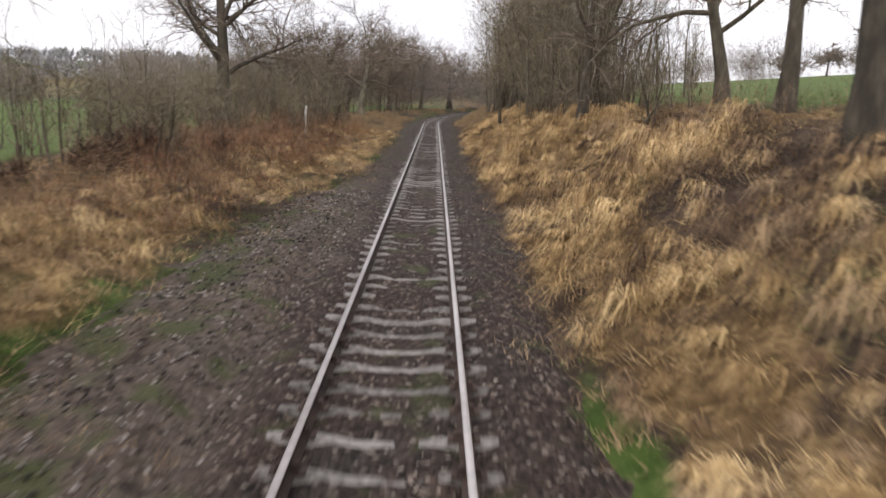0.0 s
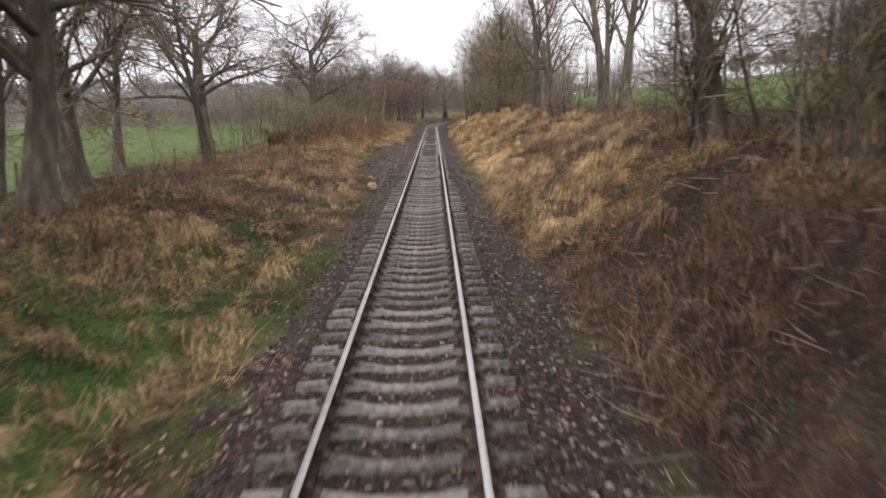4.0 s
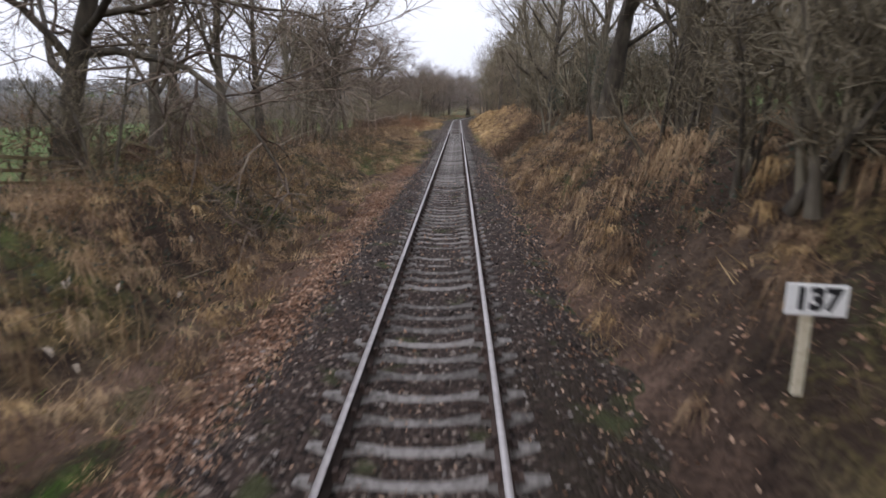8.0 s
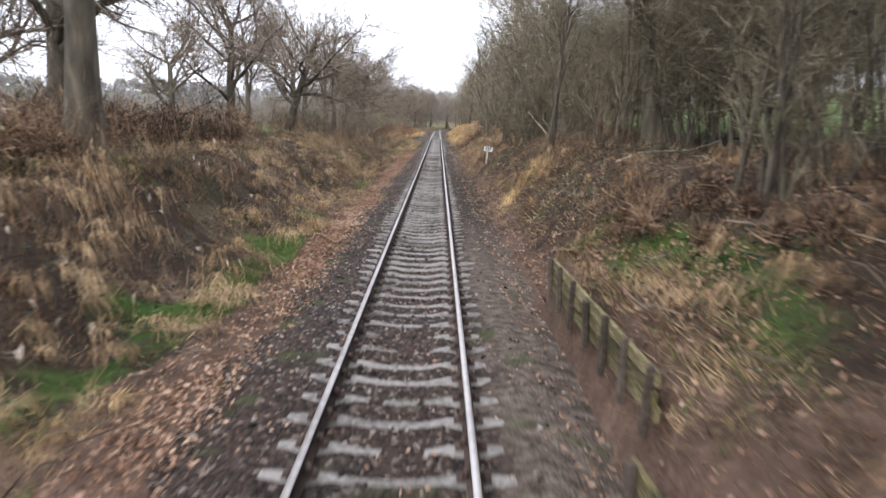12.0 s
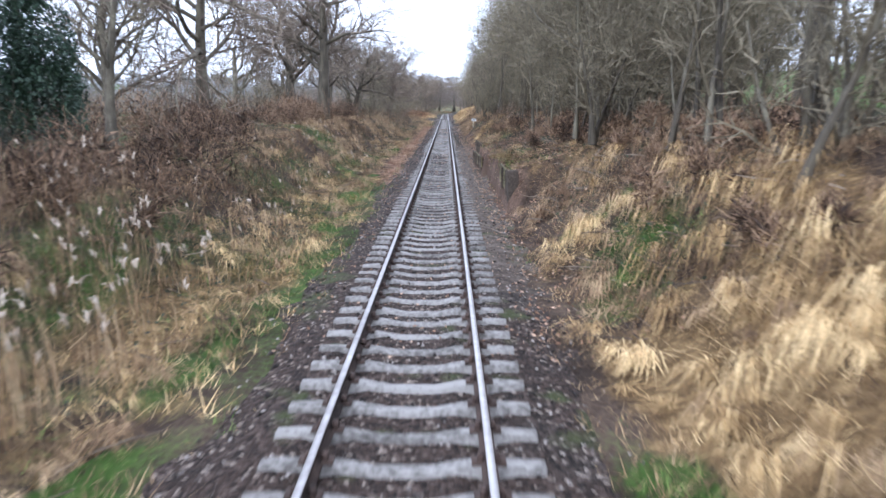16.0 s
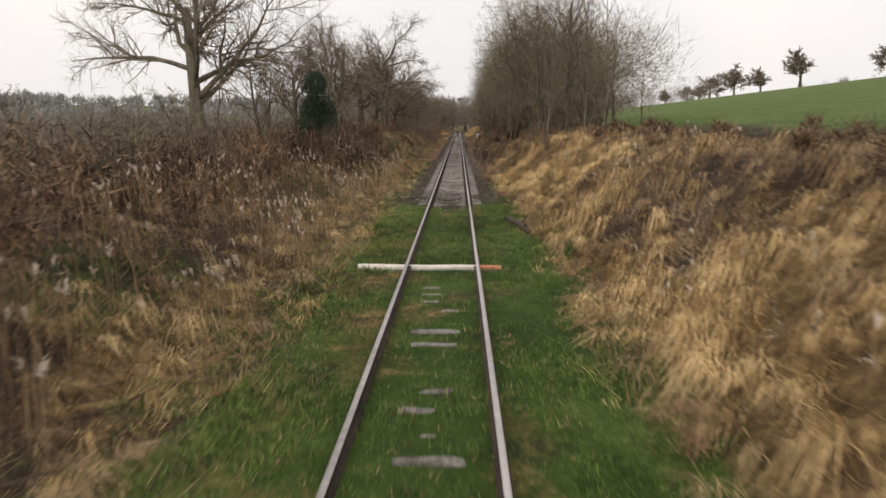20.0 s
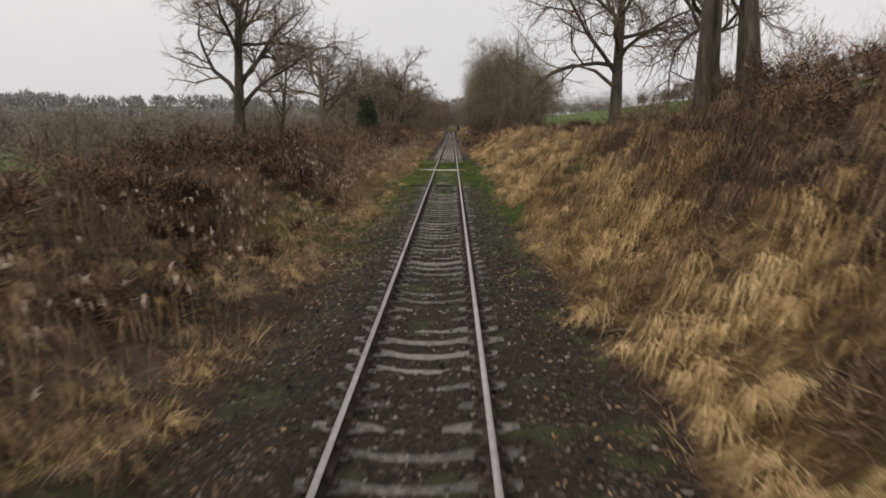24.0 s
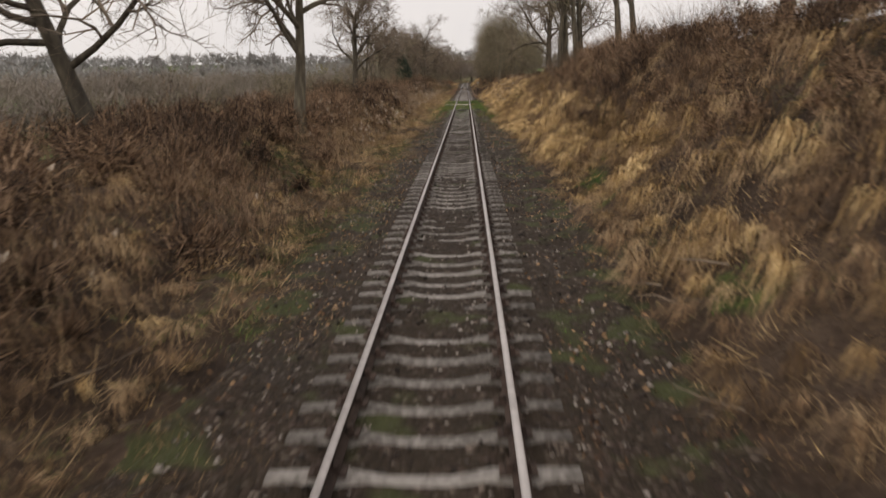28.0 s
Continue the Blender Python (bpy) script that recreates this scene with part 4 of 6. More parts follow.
# tussocks: shaggy domes of long dead grass that spill downhill
def tussocks(n, u0, u1, keep, radius, per, mat, label, y0=Y0, y1=Y1, fan=1.0, width=0.011):
    x, y, u = scatter(n, u0, u1, y0, y1)
    share = keep(x, y, u)
    ok = RNG.uniform(size=n) < share
    x, y, u, share = x[ok], y[ok], u[ok], share[ok]
    c = len(x)
    R = radius * RNG.uniform(0.6, 1.35, c) * (1 + 0.4 * vnoise(x, y, 2.4, 301, 2))
    H = R * RNG.uniform(0.6, 1.35, c)
    way = np.where(u > 0, math.pi, 0.0) + RNG.normal(0, 0.55, c)
    tone = np.clip(0.5 + 0.35 * vnoise(x, y, 1.7, 303, 2) + RNG.normal(0, 0.17, c), 0, 1) * np.clip(0.45 + 0.75 * share, 0, 1)
    z0 = land(x, y)
    i = np.repeat(np.arange(c), per)
    k = len(i)
    az = way[i] + RNG.normal(0, fan, k)
    out = np.stack([np.cos(az), np.sin(az)], -1)
    root = np.stack([x[i], y[i]], -1) + RNG.normal(0, 0.25, (k, 2)) * R[i][:, None]
    reach = R[i] * RNG.uniform(0.7, 1.9, k)
    mid = root + out * (reach * RNG.uniform(0.25, 0.5, k))[:, None]
    tip = root + out * reach[:, None]
    zb = z0[i] + H[i] * RNG.uniform(0.35, 0.95, k)
    zm = z0[i] + H[i] * RNG.uniform(0.55, 1.08, k)
    zt = np.minimum(land(tip[:, 0], tip[:, 1]) + RNG.uniform(-0.02, 0.12, k), zm)
    flat = az + math.pi / 2 + RNG.uniform(-0.6, 0.6, k)
    side = np.stack([np.cos(flat), np.sin(flat), np.zeros(k)], -1) * (width * RNG.uniform(0.5, 1.3, k))[:, None] * 0.5
    m3 = np.concatenate([mid, zm[:, None]], 1)
    v = np.stack([np.concatenate([root, zb[:, None]], 1), m3 - side, m3 + side, np.concatenate([tip, zt[:, None]], 1)], 1).reshape(-1, 3)
    q = np.arange(k)[:, None] * 4
    ob = stuff("grass_tussocks", [(v, np.concatenate([q + [0, 2, 1], q + [1, 2, 3]], 1).reshape(-1, 3))], mat, label, "grass")
    shade = ob.data.attributes.new("tone", "FLOAT", "POINT")
    shade.data.foreach_set("value", np.repeat(tone[i] * 0.75 + RNG.uniform(0, 0.25, k), 4).astype(np.float32))
    return ob


def shaggy(x, y, u):
    """Long straw tussocks, few of them under the trees and on the old platform."""
    return straw_keep(x, y, u) * np.where(u > 0, along(y, [(-12, 1), (-3, 0.12), (24, 0.1), (60, 0.16), (92, 0.2), (97, 0.6), (106, 0.75), (112, 1)]), along(y, [(0, 1), (10, 0.35), (75, 0.35), (84, 0.55), (112, 0.5), (118, 0.9)]))


tussocks(9500, 2.3, 7.4, shaggy, 0.31, 60, M_TUSSOCK, "shaggy straw-coloured grass tussocks spilling down the cutting bank")
tussocks(4600, 2.5, 7.6, lambda x, y, u: dull_keep(x, y, u) * (1 - 0.65 * smooth(-4, 0, y) * (1 - smooth(46, 52, y))), 0.28, 46, M_TUSSOCK_DULL, "shaggy withered brown tussocks on the cutting bank")
tussocks(3800, -7.4, -2.2, shaggy, 0.28, 46, M_TUSSOCK, "shaggy straw-coloured grass tussocks along the ditch", fan=1.3)
tussocks(3000, -7.4, -2.6, dull_keep, 0.28, 46, M_TUSSOCK_DULL, "shaggy withered brown tussocks along the ditch", fan=1.3)


grass(2600, -4.6, -1.7, lambda x, y, u: np.clip(0.1 + 1.3 * vnoise(x, y, 1.1, 311, 3), 0, 1), 0.17, "withered_grass", M_STRAW_DULL, "thin withered wisps of grass on the stony ground", (0.5, 0.98), 0.01, y0=108, y1=146, per=12, spread=0.12, straight=True)
grass(1500, -4.6, -1.7, lambda x, y, u: np.clip(1.3 * vnoise(x, y, 1.3, 313, 3), 0, 1), 0.1, "green_grass", M_GREEN, "thin green grass on the stony ground", (0.5, 0.98), 0.01, y0=108, y1=146, per=12, spread=0.12, straight=True)


tussocks(170, 2.7, 4.8, lambda x, y, u: 0.55 * np.exp(-((y - 34.6) / 2.3) ** 2) + 0.07 * np.exp(-((y - 44) / 3.0) ** 4 - ((u - 3.4) / 0.5) ** 2), 0.30, 60, M_TUSSOCK, "blond grass clumps hanging over the dark bank", y0=30, y1=48)


# brambles: long arching stems with small withered leaves
def bramble(name, n, u0, u1, height, mat, label, keep, leaf=0.0, leaf_mat=None, y0=Y0, y1=Y1):
    x, y, u = scatter(n, u0, u1, y0, y1)
    lump = vnoise(x, y, 3.0, 111, 3)
    ok = RNG.uniform(size=n) < keep(x, y, u) * (0.6 + 0.9 * lump)
    x, y, u, lump = x[ok], y[ok], u[ok], lump[ok]
    k = len(x)
    lump2 = vnoise(x, y, 2.2, 113, 2)
    h = height(y) * RNG.uniform(0.35, 1.05, k) * np.clip(0.72 + 1.7 * lump2, 0.18, 1.75)
    base = np.stack([x, y, land(x, y) - 0.03], -1)
    pieces = [blades(base, RNG.uniform(0, 6.283, k), h * 1.45, RNG.uniform(0.45, 0.93, k), RNG.uniform(0.006, 0.012, k), 0.5)]
    for _ in range(4):
        start = base + np.stack([RNG.normal(0, 0.2, k), RNG.normal(0, 0.2, k), h * RNG.uniform(0.3, 0.95, k)], -1)
        pieces.append(spears(start, RNG.uniform(0, 6.283, k), h * RNG.uniform(0.3, 0.7, k), RNG.uniform(0.35, 0.99, k), RNG.uniform(0.005, 0.010, k)))
    stuff(name, pieces, mat, label, "undergrowth")
    if leaf:
        q = int(k * leaf)
        i = RNG.integers(0, k, q)
        at = base[i] + np.stack([RNG.normal(0, 0.22, q), RNG.normal(0, 0.22, q), h[i] * RNG.uniform(0.2, 0.95, q)], -1)
        stuff("withered_leaves" if leaf_mat is not M_LEAF_DARK else "bramble_leaves", [leaves(at, RNG.uniform(0.018, 0.045, q))], leaf_mat, "small leaves clinging to the bramble stems", "leaves")


HB_L = [(-130, 1.9), (-107, 1.8), (-96, 1.05), (-90, 0.95), (-66, 0.95), (-54, 1.4), (-40, 1.7), (-20, 1.8), (-4, 1.7), (6, 1.35), (40, 1.35), (52, 0.9), (76, 0.95), (82, 1.25), (96, 1.2), (108, 1.1), (117, 1.5), (150, 1.5)]
HB_R = [(-130, 1.5), (-80, 1.3), (-66, 1.1), (-58, 0.6), (-30, 0.55), (-15, 0.9), (30, 0.8), (70, 0.8), (95, 1.1), (150, 1.0)]


def left_brush(x, y, u):
    near = along(y, [(-130, 3.4), (-104, 3.4), (-95, 3.8), (-70, 4.4), (-20, 4.4), (-4, 4.0), (4, 4.4), (11, 6.0), (44, 6.0), (58, 3.9), (94, 3.6), (110, 3.5), (118, 4.5), (150, 4.6)])
    return smooth(near - 0.6, near + 1.4, -u)


def right_brush(x, y, u):
    cx = along(y, CREST_X)
    near = cx - along(y, [(-130, 4.6), (-95, 4.2), (-80, 3.2), (-60, 2.0), (-40, 1.2), (-20, 1.6), (10, 2.2), (60, 2.2), (90, 3.0), (115, 2.8), (150, 2.4)])
    return smooth(near - 0.5, near + 1.0, u) * (1 - smooth(cx + 1.5, cx + 3.5, u))


bramble("brambles", 62000, -10.5, -3.2, lambda y: along(y, HB_L), M_BRAMBLE, "tangled brown brambles covering the ditch bank", left_brush, 0.25, M_BRACKEN)
bramble("brambles", 34000, 3.0, 10, lambda y: along(y, HB_R), M_BRAMBLE, "tangled brown brambles along the bank crest", right_brush, 0.3, M_BRACKEN)
bramble("brambles", 22000, 4.2, 9.4, lambda y: along(y, HB_R), M_BRAMBLE, "dense brown brambles on the upper cutting bank", right_brush, 0.25, M_BRACKEN, y1=-58)
bramble("brambles", 30000, -9.5, -3.6, lambda y: along(y, HB_L), M_BRAMBLE, "dense dark brown brambles hanging over the ditch", left_brush, 0.2, M_BRACKEN, y1=-48)
bramble("brambles", 5200, 3.3, 6.6, lambda y: 0.85 + 0 * y, M_BRAMBLE, "dark bramble tangle under the lineside trees", lambda x, y, u: smooth(3.4, 4.4, u), y0=24, y1=47)
bramble("brambles", 8000, 2.5, 6.0, lambda y: 0.9 + 0 * y, M_BRAMBLE, "tangle of dead sticks in the dark hollow of the bank", lambda x, y, u: pit(u, y), y0=80, y1=95)
bramble("bracken", 16000, -9, -3.0, lambda y: along(y, HB_L) * 0.6, M_BRACKEN, "rusty dead bracken among the brambles", left_brush)
bramble("bracken", 9000, 2.8, 9, lambda y: along(y, HB_R) * 0.6, M_BRACKEN, "rusty dead bracken on the bank", right_brush)


bramble("bracken", 9000, -9, -3.4, lambda y: 1.1 + 0 * y, M_RUSTFERN, "bright rusty dead bracken beside the track", lambda x, y, u: smooth(130, 136, y) * (1 - smooth(168, 178, y)) * smooth(3.8, 4.6, -u), y0=128, y1=180)


# evergreen bramble and ivy leaves low on the banks
def ivy_patch(n, u0, u1, y0, y1, up):
    x, y, u = scatter(n, u0, u1, y0, y1)
    ok = RNG.uniform(size=n) < 0.5 + 1.1 * vnoise(x, y, 2.2, 121, 2)
    x, y = x[ok], y[ok]
    at = np.stack([x, y, land(x, y) + RNG.uniform(0.03, up, len(x))], -1)
    return leaves(at, RNG.uniform(0.02, 0.05, len(x)), 0.8)


stuff("ivy", [ivy_patch(30000, -7.5, -3.6, 40, 106, 0.6), ivy_patch(9000, -6.0, -3.3, -20, 38, 0.4), ivy_patch(5000, 3.0, 5.5, 76, 96, 0.4), ivy_patch(3000, -6, -3.6, -110, -60, 0.4), ivy_patch(3500, 2.6, 5.0, 2, 22, 0.25), ivy_patch(2500, 3.0, 5.5, -14, 0, 0.2), ivy_patch(9000, 3.4, 6.2, 24, 48, 0.5), ivy_patch(5000, 3.2, 6.0, 54, 76, 0.4)], M_LEAF_DARK, "dark green ivy and bramble leaves on the ditch bank", "ivy")


# reeds with pale fluffy heads
def reeds(n, u0, u1, y0, y1, h):
    x, y, u = scatter(n, u0, u1, y0, y1)
    ok = RNG.uniform(size=n) < 0.35 + 1.0 * vnoise(x, y, 2.4, 131, 2)
    x, y = x[ok], y[ok]
    k = len(x)
    base = np.stack([x, y, land(x, y) - 0.02], -1)
    ln = h * RNG.uniform(0.7, 1.2, k)
    az = RNG.normal(2.6, 0.7, k)
    stems = blades(base, az, ln, RNG.uniform(0.05, 0.3, k), RNG.uniform(0.008, 0.014, k), 0.1)
    i = RNG.uniform(size=k) < 0.24
    tips = stems[0].reshape(-1, 4, 3)[i, 3]
    fl = []
    for _ in range(4):
        n_ = len(tips)
        fl.append(blades(tips - [0, 0, 0.1] + RNG.normal(0, 0.012, tips.shape), az[i] + RNG.normal(0, 0.5, n_), RNG.uniform(0.14, 0.26, n_), RNG.uniform(0.3, 0.9, n_), RNG.uniform(0.02, 0.04, n_), 0.6))
    return stems, fl


rs, rf = [], []
for args in ((8200, -7.0, -2.9, -64, -8, 1.3), (2600, 3.2, 6.6, -60, -28, 0.75), (900, -6.5, -3.4, -8, 32, 0.8), (2000, -6.6, -3.0, -100, -60, 1.15), (500, -5.8, -3.5, -128, -100, 1.2), (400, -6, -3.5, 32, 60, 1.0)):
    a, b = reeds(*args)
    rs.append(a)
    rf += b
stuff("reeds", rs, M_REED, "pale dry reed stems standing in the ditch", "reeds")
stuff("reed_heads", rf, M_FLUFF, "pale fluffy seed heads on the reeds", "reeds")

# fallen leaves beside the ballast
lx, ly, lu = scatter(90000, -3.6, -1.7, -20, 92)
ok = RNG.uniform(size=len(lx)) < np.exp(-((lu + 2.4) / 0.45) ** 2) * smooth(2, 16, ly) * (1 - smooth(80, 92, ly)) * (0.75 + 0.6 * vnoise(lx, ly, 2.5, 141, 2))
lx, ly, lu = lx[ok], ly[ok], lu[ok]
lz = np.maximum(land(lx, ly), bed(lu, ly)) + RNG.uniform(0.005, 0.03, len(lx))
rx, ry_, ru = scatter(9000, 1.6, 4.2, -15, 85)
rz = np.maximum(land(rx, ry_), bed(ru, ry_)) + RNG.uniform(0.005, 0.03, len(rx))
sx, sy_, su = scatter(16000, -3.0, 3.0, Y0, -56)
ok = (np.abs(su) > 1.25) & (RNG.uniform(size=len(sx)) < 0.6 + vnoise(sx, sy_, 1.5, 145, 2))
sx, sy_, su = sx[ok], sy_[ok], su[ok]
sz = np.maximum(land(sx, sy_), bed(su, sy_)) + RNG.uniform(0.005, 0.03, len(sx))
stuff("leaf_litter", [leaves(np.stack([sx, sy_, sz], -1), RNG.uniform(0.02, 0.045, len(sx)), 0.9, 0.35)], M_BRACKEN, "rotting brown leaf litter on the track shoulders", "leaves")
tx, ty, tu = scatter(5000, -2.0, 2.0, -15, 90)
tz = bed(tu, ty) + 0.02
stuff("fallen_leaves", [leaves(np.stack([lx, ly, lz], -1), RNG.uniform(0.024, 0.052, len(lx)), 0.9, 0.35), leaves(np.stack([rx, ry_, rz], -1), RNG.uniform(0.02, 0.05, len(rx)), 0.9, 0.35), leaves(np.stack([tx, ty, tz], -1), RNG.uniform(0.02, 0.04, len(tx)), 0.9, 0.3)], M_LITTER, "fallen brown oak leaves drifted beside the ballast", "leaves")

px_, py_, pu_ = scatter(26000, 2.35, 6.2, -3, 47)
ok = RNG.uniform(size=len(px_)) < 0.55 + 0.9 * vnoise(px_, py_, 1.7, 147, 2)
px_, py_ = px_[ok], py_[ok]
stuff("leaf_litter", [leaves(np.stack([px_, py_, land(px_, py_) + RNG.uniform(0.01, 0.09, len(px_))], -1), RNG.uniform(0.025, 0.055, len(px_)), 0.9, 0.5)], M_DRYLEAF, "dry red-brown leaf litter and bracken over the bank", "leaves")

# loose stones on the bed
OCT = np.array([(1, 0, 0), (-1, 0, 0), (0, 1, 0), (0, -1, 0), (0, 0, 1), (0, 0, -1)], float)
OCT_F = np.array([(0, 2, 4), (2, 1, 4), (1, 3, 4), (3, 0, 4), (2, 0, 5), (1, 2, 5), (3, 1, 5), (0, 3, 5)])


def stones(n, u0, u1, y0, y1, lo, hi):
    x, y, u = scatter(n, u0, u1, y0, y1)
    ok = (np.abs(np.abs(u) - 0.75) > 0.09) & ((y < -54) | (y > -29)) & ~((u > 0.95) & (y > -3) & (y < 50) & (RNG.uniform(size=n) < 0.75))
    x, y, u = x[ok], y[ok], u[ok]
    k = len(x)
    size = RNG.uniform(lo, hi, k)
    jag = OCT[None] + RNG.normal(0, 0.28, (k, 6, 3))
    turn = RNG.uniform(0, 6.283, k)
    c, s_ = np.cos(turn)[:, None], np.sin(turn)[:, None]
    v = np.stack([jag[..., 0] * c - jag[..., 1] * s_, jag[..., 0] * s_ + jag[..., 1] * c, jag[..., 2] * 0.7], -1) * size[:, None, None]
    v = v + np.stack([x, y, bed(u, y) + size * 0.25], -1)[:, None]
    return v.reshape(-1, 3), (np.arange(k)[:, None, None] * 6 + OCT_F[None]).reshape(-1, 3)


stuff("ballast_stones", [stones(19000, -2.3, 2.3, Y0, 120, 0.016, 0.034), stones(4000, -2.6, 2.6, Y0, 120, 0.03, 0.048), stones(5200, -4.0, -1.5, 110, 142, 0.016, 0.036)], M_STONE, "loose grey ballast stones on the track bed", "stones")


# twigs and small sticks shed on the banks
def sticks(n, u0, u1, y0, y1):
    x, y, u = scatter(n, u0, u1, y0, y1)
    ln, az = RNG.uniform(0.2, 0.9, n), RNG.uniform(0, 6.283, n)
    base = np.stack([x, y, np.maximum(land(x, y), bed(u, y)) + RNG.uniform(0.01, 0.12, n)], -1)
    out = np.stack([np.cos(az), np.sin(az), RNG.uniform(-0.1, 0.25, n)], -1)
    mid = base + out * (ln * 0.5)[:, None] + RNG.normal(0, 0.05, (n, 3))
    tip = mid + out * (ln * 0.5)[:, None] + RNG.normal(0, 0.06, (n, 3))
    wd = RNG.uniform(0.006, 0.016, n)[:, None]
    up = np.array([0, 0, 1.0]) * wd
    v = np.stack([base - up, base + up, mid - up, mid + up, tip], 1).reshape(-1, 3)
    k = np.arange(n)[:, None] * 5
    return v, np.concatenate([k + [0, 1, 3], k + [0, 3, 2], k + [2, 3, 4]], 1).reshape(-1, 3)


stuff("fallen_twigs", [sticks(420, 2.6, 6, 22, 48), sticks(500, 2.4, 6, 74, 98), sticks(420, 2.4, 6, -15, 20), sticks(900, -6, -2.6, -125, 100), sticks(120, 2.4, 4, -125, -60)], M_TWIG, "thin bare sticks and twigs shed on the banks", "twigs")


# ---- trees ----
def unit(v):
    return v / np.linalg.norm(v)


def grow(seed, spec, height):
    """Branches of a bare tree, level by level: lists of (points, radii, level)."""
    r = np.random.default_rng(seed)
    out = []

    def shoot(p, d, length, rad, lev):
        s = spec[lev]
        n = s["seg"]
        pts, rr = [p], [rad]
        for i in range(n):
            d = unit(d + r.normal(0, s["crook"], 3) + np.array([0, 0, s["up"]]))
            p = p + d * length / n
            pts.append(p)
            rr.append(rad * (1 - (i + 1) / n * s.get("taper", 0.75)))
        out.append((np.array(pts), np.array(rr), lev))
        if lev + 1 >= len(spec):
            return
        c = spec[lev + 1]
        for k in range(max(1, int(round(s["kids"] * r.uniform(0.75, 1.25))))):
            t = s["from"] + (1 - s["from"]) * (k + r.uniform(0.1, 0.9)) / s["kids"]
            t = min(t, 1.0)
            q = t * n
            i = min(int(q), n - 1)
            at = pts[i] + (pts[i + 1] - pts[i]) * (q - i)
            axis = unit(pts[i + 1] - pts[i])
            side = unit(np.cross(axis, r.normal(size=3)))
            ang = radians(r.uniform(*s["angle"]))
            nd = axis * math.cos(ang) + side * math.sin(ang)
            ln = length * s["ratio"] * r.uniform(0.6, 1.15) * (1.15 - s.get("taperlen", 0.45) * t)
            shoot(at, nd, ln, max(rr[i] * s["thin"], c["min"]), lev + 1)

    for stem in range(spec[0].get("stems", 1)):
        lean = spec[0].get("lean", 0.08)
        d = unit(np.array([r.normal(0, lean), r.normal(0, lean), 1.0]))
        base = np.array([r.normal(0, 1), r.normal(0, 1), 0]) * spec[0].get("spread", 0.0)
        base[2] = -0.25
        shoot(base, d, height * spec[0]["len"] * (1 if stem == 0 else r.uniform(0.6, 1.0)), spec[0]["rad"] * r.uniform(0.8, 1.1), 0)
    return out


def tube(pts, rad, sides):
    n = len(pts)
    d = np.gradient(pts, axis=0)
    d /= np.linalg.norm(d, axis=1, keepdims=True)
    ref = np.array([1.0, 0, 0]) if abs(d[0][0]) < 0.8 else np.array([0, 1.0, 0])
    a = np.cross(d, ref)
    a /= np.linalg.norm(a, axis=1, keepdims=True)
    b = np.cross(d, a)
    ang = np.arange(sides) * 2 * math.pi / sides
    v = pts[:, None] + rad[:, None, None] * (a[:, None] * np.cos(ang)[None, :, None] + b[:, None] * np.sin(ang)[None, :, None])
    i = np.arange(n * sides).reshape(n, sides)
    j = np.roll(i, -1, 1)
    f = np.concatenate([np.stack([i[:-1], j[:-1], j[1:]], -1).reshape(-1, 3), np.stack([i[:-1], j[1:], i[1:]], -1).reshape(-1, 3)])
    return v.reshape(-1, 3), f


def ribbon(pts, rad):
    """A twig as a thin three-sided spike or flat strip."""
    d = unit(pts[-1] - pts[0])
    s = unit(np.cross(d, RNG.normal(size=3)))
    v, f = [], []
    for i, (p, w) in enumerate(zip(pts[:-1], rad[:-1])):
        v += [p - s * w, p + s * w]
    v.append(pts[-1])
    for i in range(len(pts) - 2):
        f += [(2 * i, 2 * i + 1, 2 * i + 3), (2 * i, 2 * i + 3, 2 * i + 2)]
    f.append((2 * (len(pts) - 2), 2 * (len(pts) - 2) + 1, len(v) - 1))
    return np.array(v), np.array(f)


OAK = [
    dict(len=0.42, rad=0.235, seg=5, crook=0.06, up=0.05, kids=11, angle=(34, 84), ratio=0.95, thin=0.5, taper=0.55, lean=0.05, **{"from": 0.40}),
    dict(seg=6, crook=0.2, up=0.035, kids=10, angle=(28, 68), ratio=0.55, thin=0.6, min=0.05, taper=0.85, **{"from": 0.2}),
    dict(seg=4, crook=0.24, up=0.035, kids=10, angle=(30, 65), ratio=0.6, thin=0.55, min=0.018, **{"from": 0.12}),
    dict(seg=2, crook=0.25, up=0.06, kids=6, angle=(25, 60), ratio=0.65, thin=0.6, min=0.0085, **{"from": 0.1}),
    dict(seg=1, crook=0.2, up=0.1, kids=0, angle=(0, 0), ratio=1, thin=0.7, min=0.0055, **{"from": 0}),
]
ASH = [
    dict(len=0.72, rad=0.20, seg=7, crook=0.05, up=0.06, kids=14, angle=(28, 60), ratio=0.45, thin=0.5, taper=0.8, lean=0.08, **{"from": 0.28}),
    dict(seg=5, crook=0.13, up=0.10, kids=7, angle=(25, 55), ratio=0.5, thin=0.55, min=0.03, **{"from": 0.2}),
    dict(seg=3, crook=0.18, up=0.08, kids=7, angle=(25, 55), ratio=0.6, thin=0.6, min=0.014, **{"from": 0.15}),
    dict(seg=2, crook=0.2, up=0.08, kids=3, angle=(20, 50), ratio=0.7, thin=0.7, min=0.009, **{"from": 0.15}),
    dict(seg=1, crook=0.2, up=0.1, kids=0, angle=(0, 0), ratio=1, thin=0.7, min=0.0055, **{"from": 0}),
]
